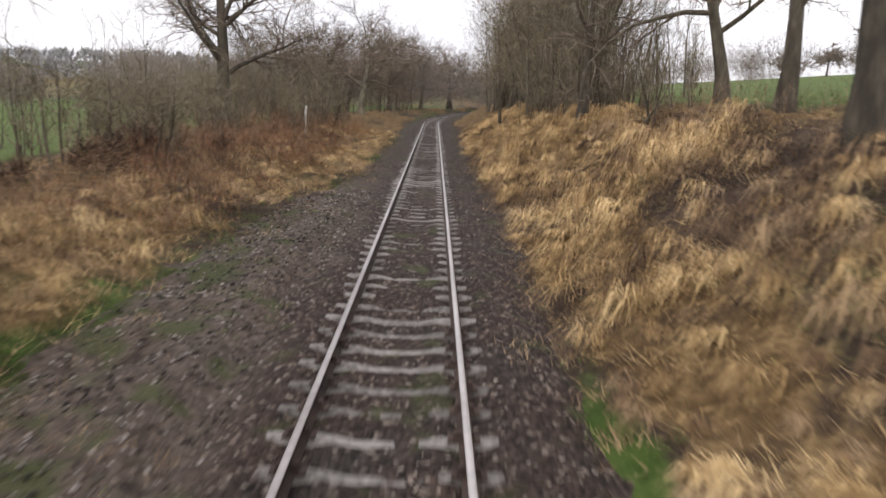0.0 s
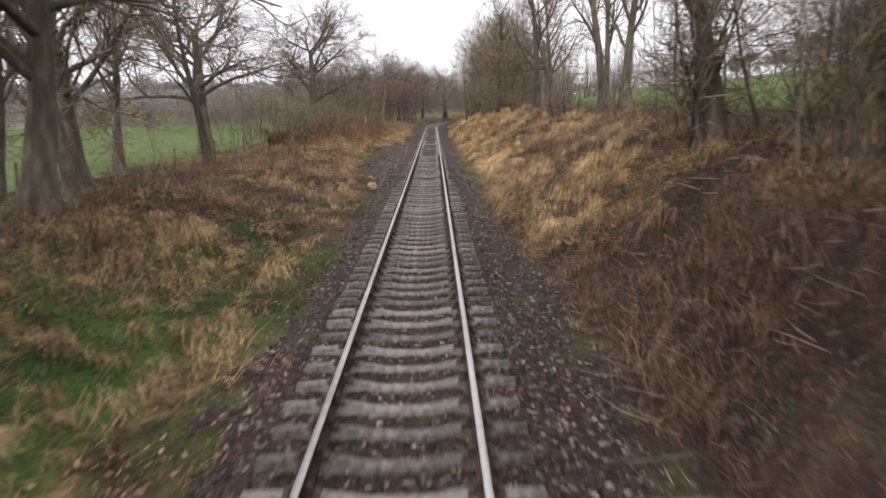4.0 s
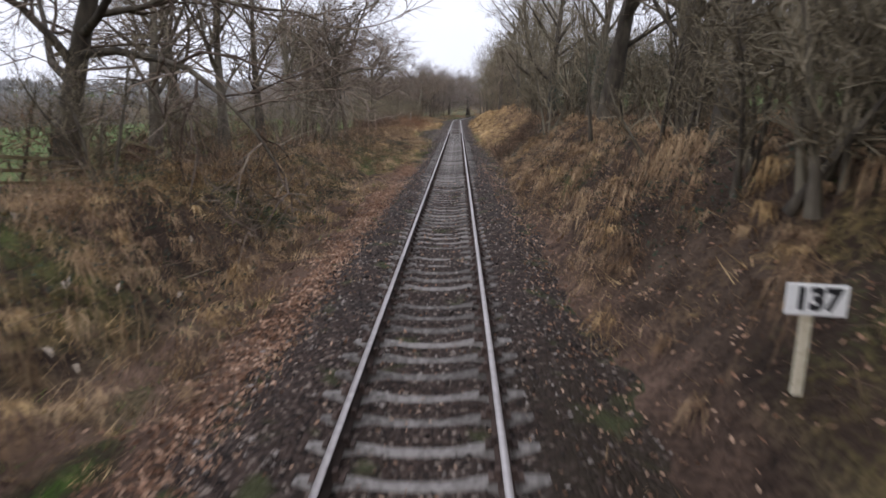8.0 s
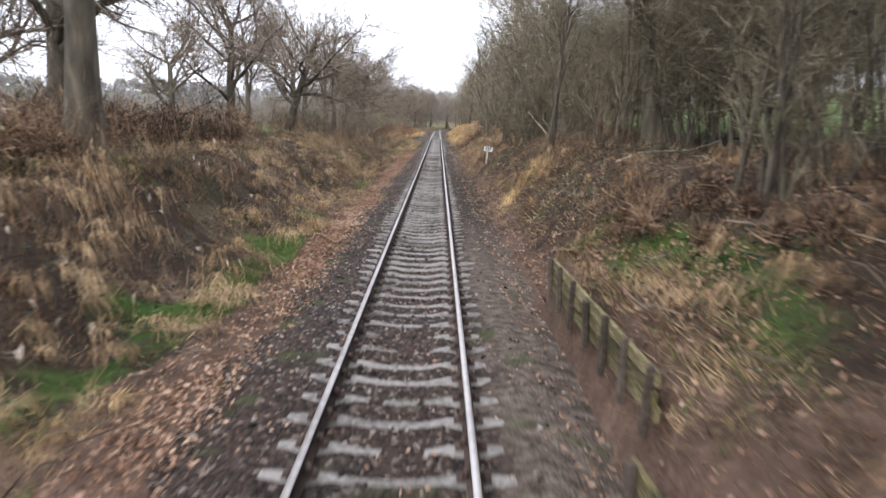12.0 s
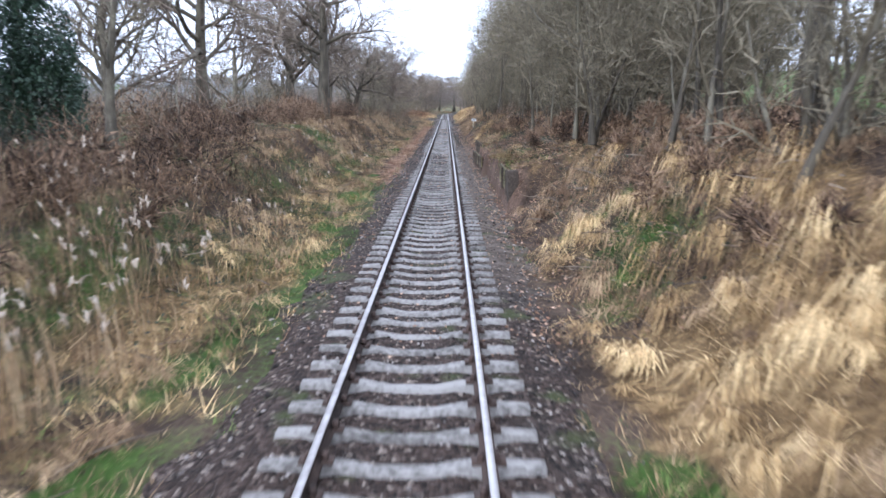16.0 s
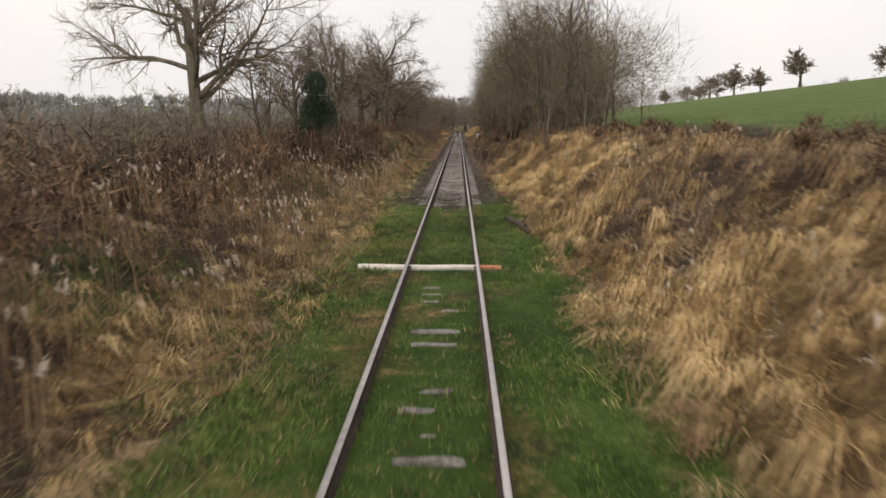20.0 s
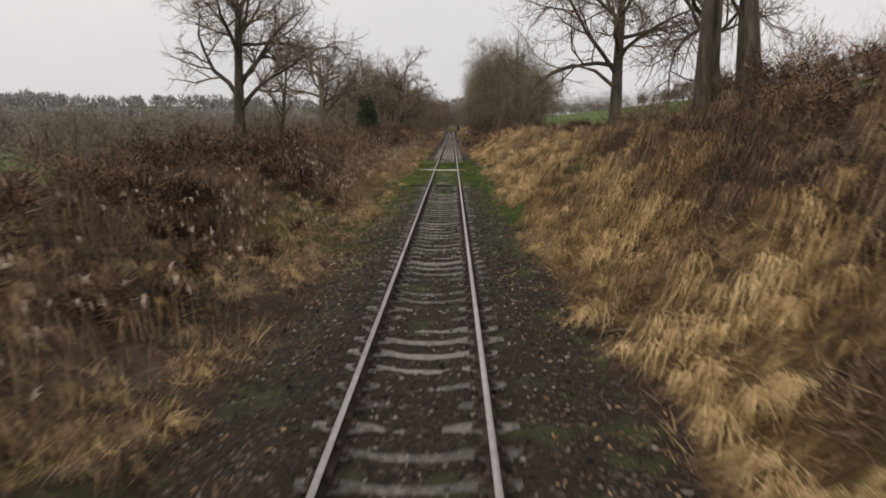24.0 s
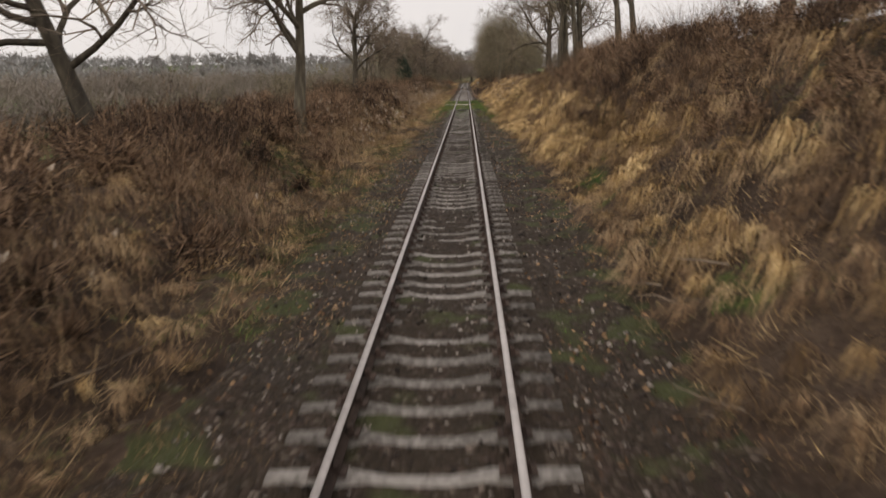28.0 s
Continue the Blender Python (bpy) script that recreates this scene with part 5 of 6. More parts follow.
SCRUB = [
    dict(len=0.7, rad=0.06, seg=5, crook=0.10, up=0.05, kids=8, angle=(20, 60), ratio=0.5, thin=0.5, stems=5, lean=0.3, spread=0.45, **{"from": 0.12}),
    dict(seg=4, crook=0.2, up=0.08, kids=8, angle=(25, 60), ratio=0.6, thin=0.6, min=0.016, **{"from": 0.15}),
    dict(seg=2, crook=0.22, up=0.06, kids=3, angle=(25, 60), ratio=0.75, thin=0.7, min=0.014, **{"from": 0.1}),
    dict(seg=1, crook=0.2, up=0.1, kids=0, angle=(0, 0), ratio=1, thin=1, min=0.008, **{"from": 0}),
]
POLES = [
    dict(len=0.85, rad=0.055, seg=6, crook=0.05, up=0.05, kids=11, angle=(20, 55), ratio=0.27, thin=0.5, stems=6, lean=0.1, spread=0.75, taper=0.9, **{"from": 0.1}),
    dict(seg=3, crook=0.15, up=0.1, kids=7, angle=(25, 60), ratio=0.55, thin=0.6, min=0.016, **{"from": 0.1}),
    dict(seg=2, crook=0.2, up=0.1, kids=0, angle=(0, 0), ratio=1, thin=1, min=0.012, **{"from": 0}),
]
HILL = [
    dict(len=0.42, rad=0.30, seg=3, crook=0.04, up=0.05, kids=17, angle=(12, 96), ratio=0.72, thin=0.45, taper=0.6, lean=0.03, taperlen=0.1, **{"from": 0.5}),
    dict(seg=3, crook=0.18, up=0.02, kids=12, angle=(30, 75), ratio=0.5, thin=0.6, min=0.09, taperlen=0.3, **{"from": 0.3}),
    dict(seg=2, crook=0.2, up=0.02, kids=9, angle=(30, 75), ratio=0.55, thin=0.6, min=0.08, **{"from": 0.15}),
    dict(seg=1, crook=0.2, up=0.05, kids=0, angle=(0, 0), ratio=1, thin=1, min=0.075, **{"from": 0}),
]
SIDES = {"hill": (5, 3), "poles": (4,), "oak": (8, 5, 3), "ash": (7, 4, 3), "scrub": (4,)}


def tree_proto(name, kind, seed, height, spec, twig_mat, label, category):
    out = grow(seed, spec, height)
    wood, twig = [], []
    sides = SIDES[kind]
    for pts, rad, lev in out:
        if lev < len(sides):
            if lev == 0:
                flare = np.exp(-np.linspace(0, 1, len(rad)) * 9)
                rad = rad * (1 + 0.55 * flare)
            (wood if lev < 2 else twig).append(tube(pts, rad, sides[lev]))
        else:
            twig.append(ribbon(pts, rad))
    root = tagged(new(name), label, category)
    tall = max(float(v_[:, 2].max()) for v_, f_ in wood + twig)
    if kind in ("poles", "scrub"):
        for v, f in wood:
            part("stem", mesh_np("stem", v, f, M_BARK, True), root)
    else:
        v, f = joined(wood)
        part("trunk", mesh_np("trunk", v, f, M_BARK, True), root)
    v, f = joined(twig)
    part("crown", mesh_np("crown", v, f, twig_mat), root, "bare winter twigs")
    root["ref"] = tall
    return root


PROTOS = {
    "oak": [tree_proto("oak_tree", "oak", (11, 25, 13, 14)[i], 11.0, OAK, M_TWIG, "bare winter oak tree with crooked spreading limbs", "tree") for i in range(4)],
    "ash": [tree_proto("bare_tree", "ash", 31 + i, 11.0, ASH, M_TWIG_OLIVE, "tall slender bare tree with upswept branches", "tree") for i in range(4)],
    "scrub": [tree_proto("thorn_bush", "scrub", 51 + i, 5.0, SCRUB, M_TWIG_OLIVE, "dense bare hawthorn scrub with many thin stems", "bush") for i in range(4)],
    "hill": [tree_proto("field_tree", "hill", 91 + i, 10.0, HILL, M_TWIG, "round bare hedgerow tree on the field ridge", "tree") for i in range(3)],
    "poles": [tree_proto("thicket", "poles", 71 + i, 9.0, POLES, M_TWIG_OLIVE, "upright clump of thin bare saplings and twigs", "thicket") for i in range(4)],
}
USED = set()


def plant(kind, x, y, h, which=None, turn=None, wide=1.0, dz=0.0, group=""):
    ps = PROTOS[kind]
    p = ps[int(RNG.integers(len(ps))) if which is None else which % len(ps)]
    turn = float(RNG.uniform(0, 360)) if turn is None else turn
    k = h / p["ref"]
    m = pose(x, y, float(land(x, y)) + dz - 0.05, 0, 0, turn) @ Matrix.Diagonal((k * wide, k * wide, k, 1))
    if p.name in USED:
        ob = copy_thing(p, m @ Matrix.Diagonal((1 / p.scale[0], 1 / p.scale[1], 1 / p.scale[2], 1)))
    else:
        USED.add(p.name)
        p.matrix_basis = m
        ob = p
    if group:
        ob["group"] = group
    return ob


GL, GR = "trees beside the ditch", "trees along the bank crest"
LEFT = [
    ("oak", -13.9, 169, 16, 0, 20, 1.2), ("oak", -14.8, 129.3, 13.5, 2, 140, 1.35), ("oak", -11.8, 105.6, 11.5, 2, 250, 1.0),
    ("ash", -12.8, 111, 10.5, 0, 10, 1.0), ("ash", -10.6, 116, 9.5, 1, 70, 1.0), ("ash", -11.5, 100, 10.0, 2, 70, 1.0), ("oak", -9.0, 97.4, 11, 3, 40, 1.0),
    ("oak", -13.2, 79.7, 12, 0, 100, 1.0), ("ash", -12.9, 61, 11, 2, 111, 0.9), ("ash", -9.7, 75.5, 12, 3, 200, 1.0), ("ash", -10.9, 71, 11, 1, 320, 1.0),
    ("oak", -11.0, 65, 11.5, 1, 300, 1.1), 
    ("oak", -12.3, 54.5, 12, 0, 222, 1.0), ("oak", -8.4, 28.0, 12.5, 3, 333, 1.0), ("oak", -17, 36, 11, 1, 44, 1.0), ("oak", -11.5, 33, 11, 3, 144, 1.0),
    ("ash", -9.9, 82.3, 11.5, 0, 150, 1.0), ("ash", -10.7, 90.7, 11.5, 2, 80, 1.0), ("ash", -9.8, 101, 9.5, 3, 280, 1.25), ("oak", -18.6, 62.5, 11, 0, 30, 1.1), ("ash", -14.6, -1.7, 8.5, 1, 20, 1.2),
    ("oak", -10.4, 9, 10.5, 1, 244, 1.0), ("oak", -14.2, 8, 10.5, 0, 10, 1.0), ("ash", -9.6, -1.8, 9.5, 0, 60, 1.0), ("ash", -12.4, -9, 8, 3, 90, 0.8),
    ("oak", -10.8, -25, 12, 3, 190, 0.95), ("scrub", -18, -27, 5, 0, 30, 1.2), ("scrub", -21, -30, 5.5, 1, 80, 1.2), ("ash", -10.3, -45.6, 8.2, 1, 200, 1.0),
    ("oak", -9.6, -56.8, 13.5, 0, 305, 0.95), ("oak", -6.6, -92.8, 12.5, 3, 20, 0.62), ("oak", -10.7, -101.6, 11.5, 1, 165, 1.0),
]
for k, x, y, h, w, t, wd in LEFT:
    plant(k, x, y, h * (1.12 if y > 0 else 1.0), w, t, wd, group=GL)
RIGHT = [
    ("ash", 8.65, 112, 13, 0, 0, 0.9), ("ash", 9.2, 118.4, 13, 1, 50, 0.9), ("ash", 7.4, 130.7, 14, 2, 100, 0.9), ("ash", 6.2, 148, 13, 3, 150, 0.9),
    ("ash", 10.5, 124, 12, 2, 77, 0.9), ("ash", 9.5, 138, 13, 0, 177, 0.9), ("ash", 8.0, 155, 12, 1, 277, 0.9), ("ash", 7.0, 163, 13, 2, 27, 0.9), ("oak", 11, 146, 11, 1, 127, 0.9),
    ("ash", 5.4, 60.4, 11, 0, 33, 1.0), ("ash", 5.2, 57.7, 11.5, 3, 133, 1.0), ("ash", 4.8, 38.8, 10.5, 1, 233, 0.5), ("oak", 7.5, 66, 11, 2, 12, 1.0), ("ash", 7.0, 50, 12, 1, 100, 1.0),
    ("ash", 7.0, 12, 12.5, 0, 20, 1.2), ("ash", 7.4, 19, 13, 1, 120, 1.2), ("ash", 7.2, 33, 12.5, 2, 220, 1.2), ("ash", 6.6, 46, 13, 3, 320, 1.2), ("ash", 5.8, 86, 12, 0, 75, 1.2), ("ash", 6.0, 95, 12, 2, 175, 1.1), ("ash", 6.0, 3, 12.5, 3, 275, 1.2),
    ("ash", 6.0, 72, 13, 2, 310, 1.5), ("ash", 6.7, 65.0, 13, 0, 210, 1.5), ("ash", 6.4, 78, 12, 3, 90, 1.2),
    ("ash", 6.9, -9.8, 11, 2, 40, 1.0), ("ash", 7.5, -9.4, 11, 0, 140, 1.0), ("ash", 5.0, -18, 7.5, 1, 240, 0.55),
    ("oak", 7.4, -58.7, 12, 2, 75, 1.0), ("ash", 6.9, -71.5, 14, 0, 15, 0.72), ("ash", 7.4, -70.8, 14, 1, 115, 0.72), ("ash", 7.9, -72.2, 14, 2, 215, 0.72), ("ash", 8.4, -70.2, 13, 3, 315, 0.72),
    ("ash", 8.8, -82, 12.5, 1, 66, 0.72), ("ash", 9.4, -82.8, 12.5, 2, 166, 0.72), ("ash", 10.0, -100, 12.5, 0, 266, 0.72), ("ash", 11.2, -104, 12.5, 3, 6, 0.72), ("oak", 9.5, -64, 10, 1, 200, 0.8),
]
for k, x, y, h, w, t, wd in RIGHT:
    tree = plant(k, x, y, h, w, t, wd, group=GR)
    if k == "oak" and y == -58.7:
        limb_oak = tree
droop = np.array([(7.35, -58.7, 4.5), (6.6, -58.3, 5.2), (5.7, -57.9, 5.5), (4.8, -57.6, 5.2), (4.1, -57.4, 4.6), (3.75, -57.3, 4.0)])
limb = [tube(droop, np.array([0.09, 0.07, 0.05, 0.035, 0.02, 0.008]), 6)]
for _ in range(46):
    a0 = droop[2] + (droop[5] - droop[2]) * RNG.uniform(0, 1) + [0, 0, 0.28]
    w0 = unit(RNG.normal(size=3) * [1, 1, 0.5] + [-0.5, 0.1, -0.5]) * RNG.uniform(0.25, 0.75)
    limb.append(tube(np.array([a0, a0 + w0 * 0.5 + RNG.normal(0, 0.04, 3), a0 + w0 + [0, 0, -0.1]]), np.array([0.011, 0.008, 0.004]), 3))
v, f = joined(limb)
back = np.array(limb_oak.matrix_basis.inverted())
part("low_limb", mesh_np("low_limb", v @ back[:3, :3].T + back[:3, 3], f, M_BARK, True), limb_oak)
# the wood that closes the view where the line bends away
for k, x, y, h, w, t, wd in (("oak", -8.5, 206, 14, 1, 10, 1.0), ("oak", -14, 216, 15, 2, 80, 1.1), ("oak", -21, 226, 15, 3, 150, 1.1), ("oak", -7.0, 236, 14.5, 0, 210, 1.1), ("oak", -15, 246, 16, 1, 300, 1.1), ("oak", -2.5, 262, 15, 2, 340, 1.1), ("oak", -29, 236, 14, 0, 60, 1.1), ("ash", 13.5, 214, 16, 1, 40, 1.0), ("ash", 9.5, 196, 16, 2, 90, 1.0), ("oak", 3.5, 280, 15, 3, 130, 1.2), ("oak", 17, 236, 15, 1, 170, 1.0)):
    plant(k, x, y, h, w, t, wd, group="wood at the bend of the line")
# scrub thickets
rt = random.Random(5)
THICK = [
    # kind, y from, y to, x from, x to, how many, lowest, highest
    ("scrub", 66, 97, 5.4, 9.5, 14, 3.5, 5.5), ("poles", 72, 99, 6.5, 11, 7, 6, 9), ("poles", 18, 64, 5.4, 11, 26, 6, 10), ("scrub", 20, 62, 4.6, 6, 14, 2.5, 4.0),
    ("poles", -9, 18, 5.9, 8.4, 20, 8, 12), ("poles", -19, -11, 7.4, 10.5, 5, 7, 10), ("poles", -4, 18, 9, 13, 7, 6, 9), ("scrub", -19, 18, 5.2, 7.5, 14, 3, 5), ("poles", 112, 190, 7.0, 10, 9, 4, 6.5), ("poles", 150, 195, 6.5, 12, 8, 6, 9), ("scrub", 115, 185, 6.2, 9, 10, 2.0, 3.2),
    ("scrub", 60, 100, -12, -7.5, 9, 3.0, 4.5), ("scrub", 5, 40, -16, -9.5, 10, 2.5, 4.5), ("scrub", -60, -18, -17, -8.5, 16, 3, 4.6), ("scrub", -125, -60, -16, -8.0, 14, 2.2, 3.0),
    ("scrub", 140, 190, -14, -6.0, 14, 3.0, 5.0), ("poles", 150, 200, -22, -9, 12, 6, 9), ("poles", 0, 34, -17, -11, 8, 4, 6), ("poles", 205, 270, -30, -5, 12, 11, 15), ("poles", 215, 290, 8, 50, 14, 10, 15), ("poles", 150, 212, 5.6, 12, 26, 10, 15),
]
for kind, y0, y1, x0, x1, n, h0, h1 in THICK:
    for _ in range(n):
        sx_, sy_ = rt.uniform(x0, x1), rt.uniform(y0, y1)
        if sx_ > 0 or not -17 < sy_ < 4:
            plant(kind, sx_ + float(centre(sy_)) * (sy_ < 250), sy_, rt.uniform(h0, h1), group="thickets along the bank" if sx_ > 0 else "thickets beside the ditch")


# far woods and hedges: crowns of many small twig flakes
def crowns(lines, per, flake, twig=0.0, wander=1.5, low=0.6, broad=1.0, lift=0.48):
    at, hs = [], []
    for (xa, ya), (xb, yb), n, h in lines:
        t = RNG.uniform(0, 1, n)
        x = xa + (xb - xa) * t + RNG.normal(0, wander, n)
        y = ya + (yb - ya) * t + RNG.normal(0, 1.5, n)
        hh = h * RNG.uniform(low, 1.2, n)
        at.append(np.stack([x, y, land(x, y)], -1))
        hs.append(hh)
    at, hs = np.concatenate(at), np.concatenate(hs)
    i = np.repeat(np.arange(len(at)), per)
    k = len(i)
    d = RNG.normal(size=(k, 3))
    d /= np.linalg.norm(d, axis=1, keepdims=True)
    p = at[i] + d * (RNG.uniform(0.1, 1.0, k) ** (0.7 if twig else 0.5) * hs[i] * 0.4)[:, None] + np.stack([0 * hs[i], 0 * hs[i], hs[i] * lift], -1)
    way = d * (0.5 if twig else 1) + [0, 0, 0.7] + RNG.normal(0, 0.9 if twig else 0.4, (k, 3))
    way /= np.linalg.norm(way, axis=1, keepdims=True)
    side = np.cross(way, RNG.normal(size=(k, 3)))
    side /= np.linalg.norm(side, axis=1, keepdims=True)
    ln = flake * hs[i] * RNG.uniform(0.6, 1.5, k)
    thin = ln * 0.085 * broad
    if twig:
        ln, thin = twig * RNG.uniform(0.3, 1.0, k), RNG.uniform(0.004, 0.009, k) * (1 + hs[i] / 8) * broad
    v = np.stack([p - side * thin[:, None], p + side * thin[:, None], p + way * (ln * 2)[:, None]], 1)
    return v.reshape(-1, 3), np.arange(3 * k).reshape(-1, 3)


stuff("background_thicket", [
    crowns([((8.0, -8), (8.2, 18), 32, 9.5), ((6.6, -7), (7.0, 16), 18, 6.5), ((10, 0), (13, 34), 26, 9), ((11.5, 30), (13, 62), 26, 8), ((9.2, -20), (9.4, -12), 4, 7.0), ((7.8, 30), (8.2, 54), 18, 8), ((8.8, 84), (9.6, 104), 12, 6.5), ((8.5, 18), (10, 56), 44, 8), ((9.5, 56), (10.0, 98), 26, 5), ((-13, 140), (-16, 200), 30, 5), ((6.6, 150), (9.5, 210), 34, 12)], 1500, 0.05, 0.6, 0.8, 0.6, 0.6),
    crowns([((5.8, -5), (5.6, 14), 14, 8.5), ((5.8, 14), (5.8, 56), 28, 8.5), ((6.0, 74), (6.4, 100), 10, 8.0)], 900, 0.05, 0.6, 0.7, 0.7, 0.6, 0.85),
], M_TWIG_OLIVE, "hazy mass of bare twigs behind the lineside scrub", "thicket")
stuff("bramble_thicket", [
    crowns([((-5.8, -128), (-6.2, -50), 110, 1.0), ((-7.4, -128), (-7.6, -60), 110, 1.3), ((-7.6, -60), (-7.6, -15), 66, 1.9), ((-9.5, -128), (-9.5, -60), 90, 1.5), ((-9.5, -60), (-9.5, -15), 60, 2.2), ((-12, -128), (-12, -60), 110, 1.7), ((-12, -60), (-12, 10), 100, 2.6), ((-12, 10), (-13.5, 95), 90, 2.8), ((-15, -128), (-15, -60), 34, 1.8), ((-15, -60), (-15, 0), 34, 2.9), ((-7.0, -15), (-7.2, 0), 30, 1.7), ((-9.4, 0), (-9.6, 44), 70, 1.9), ((-10.5, 132), (-9.5, 190), 60, 1.3)], 300, 0.06, 0.26, 0.9, 0.3, 2.0),
    crowns([((8.4, -128), (7.6, -75), 120, 1.2), ((6.8, -128), (6.2, -80), 90, 0.9), ((10, -128), (8.8, -66), 74, 1.6), ((7.4, -58), (6.9, -20), 70, 0.7), ((4.6, 1), (4.6, 7), 12, 0.8), ((4.6, 16.5), (4.4, 22), 14, 0.8), ((5.0, -16), (5.2, 0), 40, 0.8)], 260, 0.07, 0.18, 0.8, 0.3, 1.6),
], M_BRAMBLE, "dense brown bramble thickets on the banks", "undergrowth")
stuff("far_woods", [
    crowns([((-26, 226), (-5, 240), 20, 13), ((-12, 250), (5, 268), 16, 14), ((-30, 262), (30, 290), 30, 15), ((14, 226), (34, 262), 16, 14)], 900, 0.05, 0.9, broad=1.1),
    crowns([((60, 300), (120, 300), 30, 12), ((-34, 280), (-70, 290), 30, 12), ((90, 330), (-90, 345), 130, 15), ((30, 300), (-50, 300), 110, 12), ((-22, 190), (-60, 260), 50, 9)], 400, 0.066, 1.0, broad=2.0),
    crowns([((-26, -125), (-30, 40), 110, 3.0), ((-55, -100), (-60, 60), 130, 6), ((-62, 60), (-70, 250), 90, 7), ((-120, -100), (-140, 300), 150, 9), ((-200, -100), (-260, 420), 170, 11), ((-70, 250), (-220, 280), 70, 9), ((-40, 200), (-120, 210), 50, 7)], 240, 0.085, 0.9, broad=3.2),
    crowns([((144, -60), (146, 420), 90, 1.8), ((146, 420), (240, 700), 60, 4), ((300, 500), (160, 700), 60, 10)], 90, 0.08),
], M_FARWOOD_HAZED, "brown leafless woods and hedges beyond the fields, colour paled for haze", "woods")
# the air itself is clear; these crowns carry their haze as paler colour
stuff("distant_woods", [crowns([((-380, -100), (-420, 700), 240, 12), ((-560, -100), (-600, 900), 260, 15), ((-500, 500), (-100, 800), 240, 15), ((-800, 0), (-700, 1100), 260, 18), ((-700, 900), (300, 1100), 320, 18), ((-1000, 300), (-800, 1400), 240, 22), ((-900, 1400), (200, 1500), 240, 22)], 40, 0.13, broad=4.0, wander=30)], M_DISTANT_HAZED, "wooded hills on the horizon, haze put into their pale grey colour", "woods")
for nth, (x, y, h) in enumerate(((145, 260, 13), (145, 335, 14), (138, 352, 12), (152, 318, 11), (146, 395, 9), (150, 205, 10), (282, 487, 16), (147, 160, 10), (150, 430, 9), (120, 372, 8))):
    plant("hill", x, y, h * 1.4, nth, None, 1.1, group="trees on the hill")
for ps in PROTOS.values():
    for p in ps:
        if p.name not in USED:
            for kid in list(p.children):
                bpy.data.objects.remove(kid)
            bpy.data.objects.remove(p)

# ---- evergreen holly bush ----
holly = tagged(new("holly_bush"), "dense dark green ivy-clad holly bush among brown brambles", "bush")
n = 26000
lobes = np.stack([RNG.uniform(-1.05, 1.05, 13), RNG.uniform(-1.05, 1.05, 13), RNG.uniform(0.9, 4.9, 13)], -1)
lobes[:, :2] *= (1.25 - 0.17 * lobes[:, 2:])
which = RNG.integers(0, 13, n)
d = RNG.normal(size=(n, 3))
d /= np.linalg.norm(d, axis=1, keepdims=True)
q = lobes[which] + d * (RNG.uniform(0.45, 1.0, n) ** 0.6 * RNG.uniform(0.62, 1.0, 13)[which])[:, None] * [1, 1, 1.15]
v, f = leaves(q, RNG.uniform(0.035, 0.08, n), 0.7)
part("foliage", mesh_np("foliage", v, f, M_LEAF_DARK), holly, "dark glossy evergreen leaves")
v, f = joined([tube(np.array([(0, 0, -0.2), (0.05, 0, 1.6), (0.0, 0.1, 4.6)]), np.array([0.14, 0.1, 0.04]), 6), tube(np.array([(0, 0, 0.4), (0.5, 0.2, 1.4), (0.8, 0.3, 2.6)]), np.array([0.07, 0.05, 0.02]), 5)])
part("trunk", mesh_np("trunk", v, f, M_BARK, True), holly)
holly.matrix_basis = pose(-9.5, -6.4, float(land(-9.5, -6.4)), 0, 0, 30)


# ivy-clad bushes in the dark thicket
for ix, iy, sx, sz, turn in ((7.4, 78, 1.5, 2.0, 10), (6.6, 84.5, 1.3, 1.5, 70), (8.2, 90, 1.6, 2.3, 140), (8.6, 70, 1.4, 2.4, 200)):
    bush = tagged(new("ivy_bush"), "dark ivy-clad bush in the lineside thicket", "bush", "ivy-clad bushes")
    n = 3600
    d = RNG.normal(size=(n, 3))
    d /= np.linalg.norm(d, axis=1, keepdims=True)
    lump = 1 + 0.35 * vnoise(d[:, 0] * 3 + ix, d[:, 2] * 3 + d[:, 1] * 2 + iy, 1.0, 161, 3)
    q = d * (RNG.uniform(0.3, 1.0, n) ** 0.5 * lump)[:, None] * [sx, sx, sz] + [0, 0, sz]
    v, f = leaves(q, RNG.uniform(0.03, 0.06, n), 0.75)
    part("foliage", mesh_np("foliage", v, f, M_LEAF_DARK), bush, "dark ivy leaves")
    v, f = tube(np.array([(0, 0, -0.2), (0.08, 0, sz), (0.0, 0.1, sz * 1.7)]), np.array([0.1, 0.07, 0.03]), 6)
    part("trunk", mesh_np("trunk", v, f, M_BARK, True), bush)
    bush.matrix_basis = pose(ix, iy, float(land(ix, iy)), 0, 0, turn)


# ---- number plate on a post ----
plate = tagged(new("number_plate_post"), "white plate with black number on a short cream post", "sign")
part("post", bm_mesh("post", box_bm(0.085, 0.05, 0.80, 0.008, (0, 0.012, 0.33)), M_POST), plate, "cream painted wooden post")
board = part("plate", bm_mesh("plate", box_bm(0.46, 0.02, 0.25, 0.006, (0.04, -0.03, 0.72)), M_WHITE), plate, "white painted plate")
txt = bpy.data.curves.new("number", "FONT")
txt.body, txt.size, txt.extrude = "137", 0.235, 0.003
txt.align_x, txt.align_y = "CENTER", "CENTER"
txt.offset = 0.011
txt.materials.append(M_BLACK)
num = part("number", txt, board, "black painted number")
num.matrix_basis = pose(0.04, -0.043, 0.72, 90, 0, 0)
plate.matrix_basis = pose(3.03, 49.7, 0.705, 0, 3, -4)


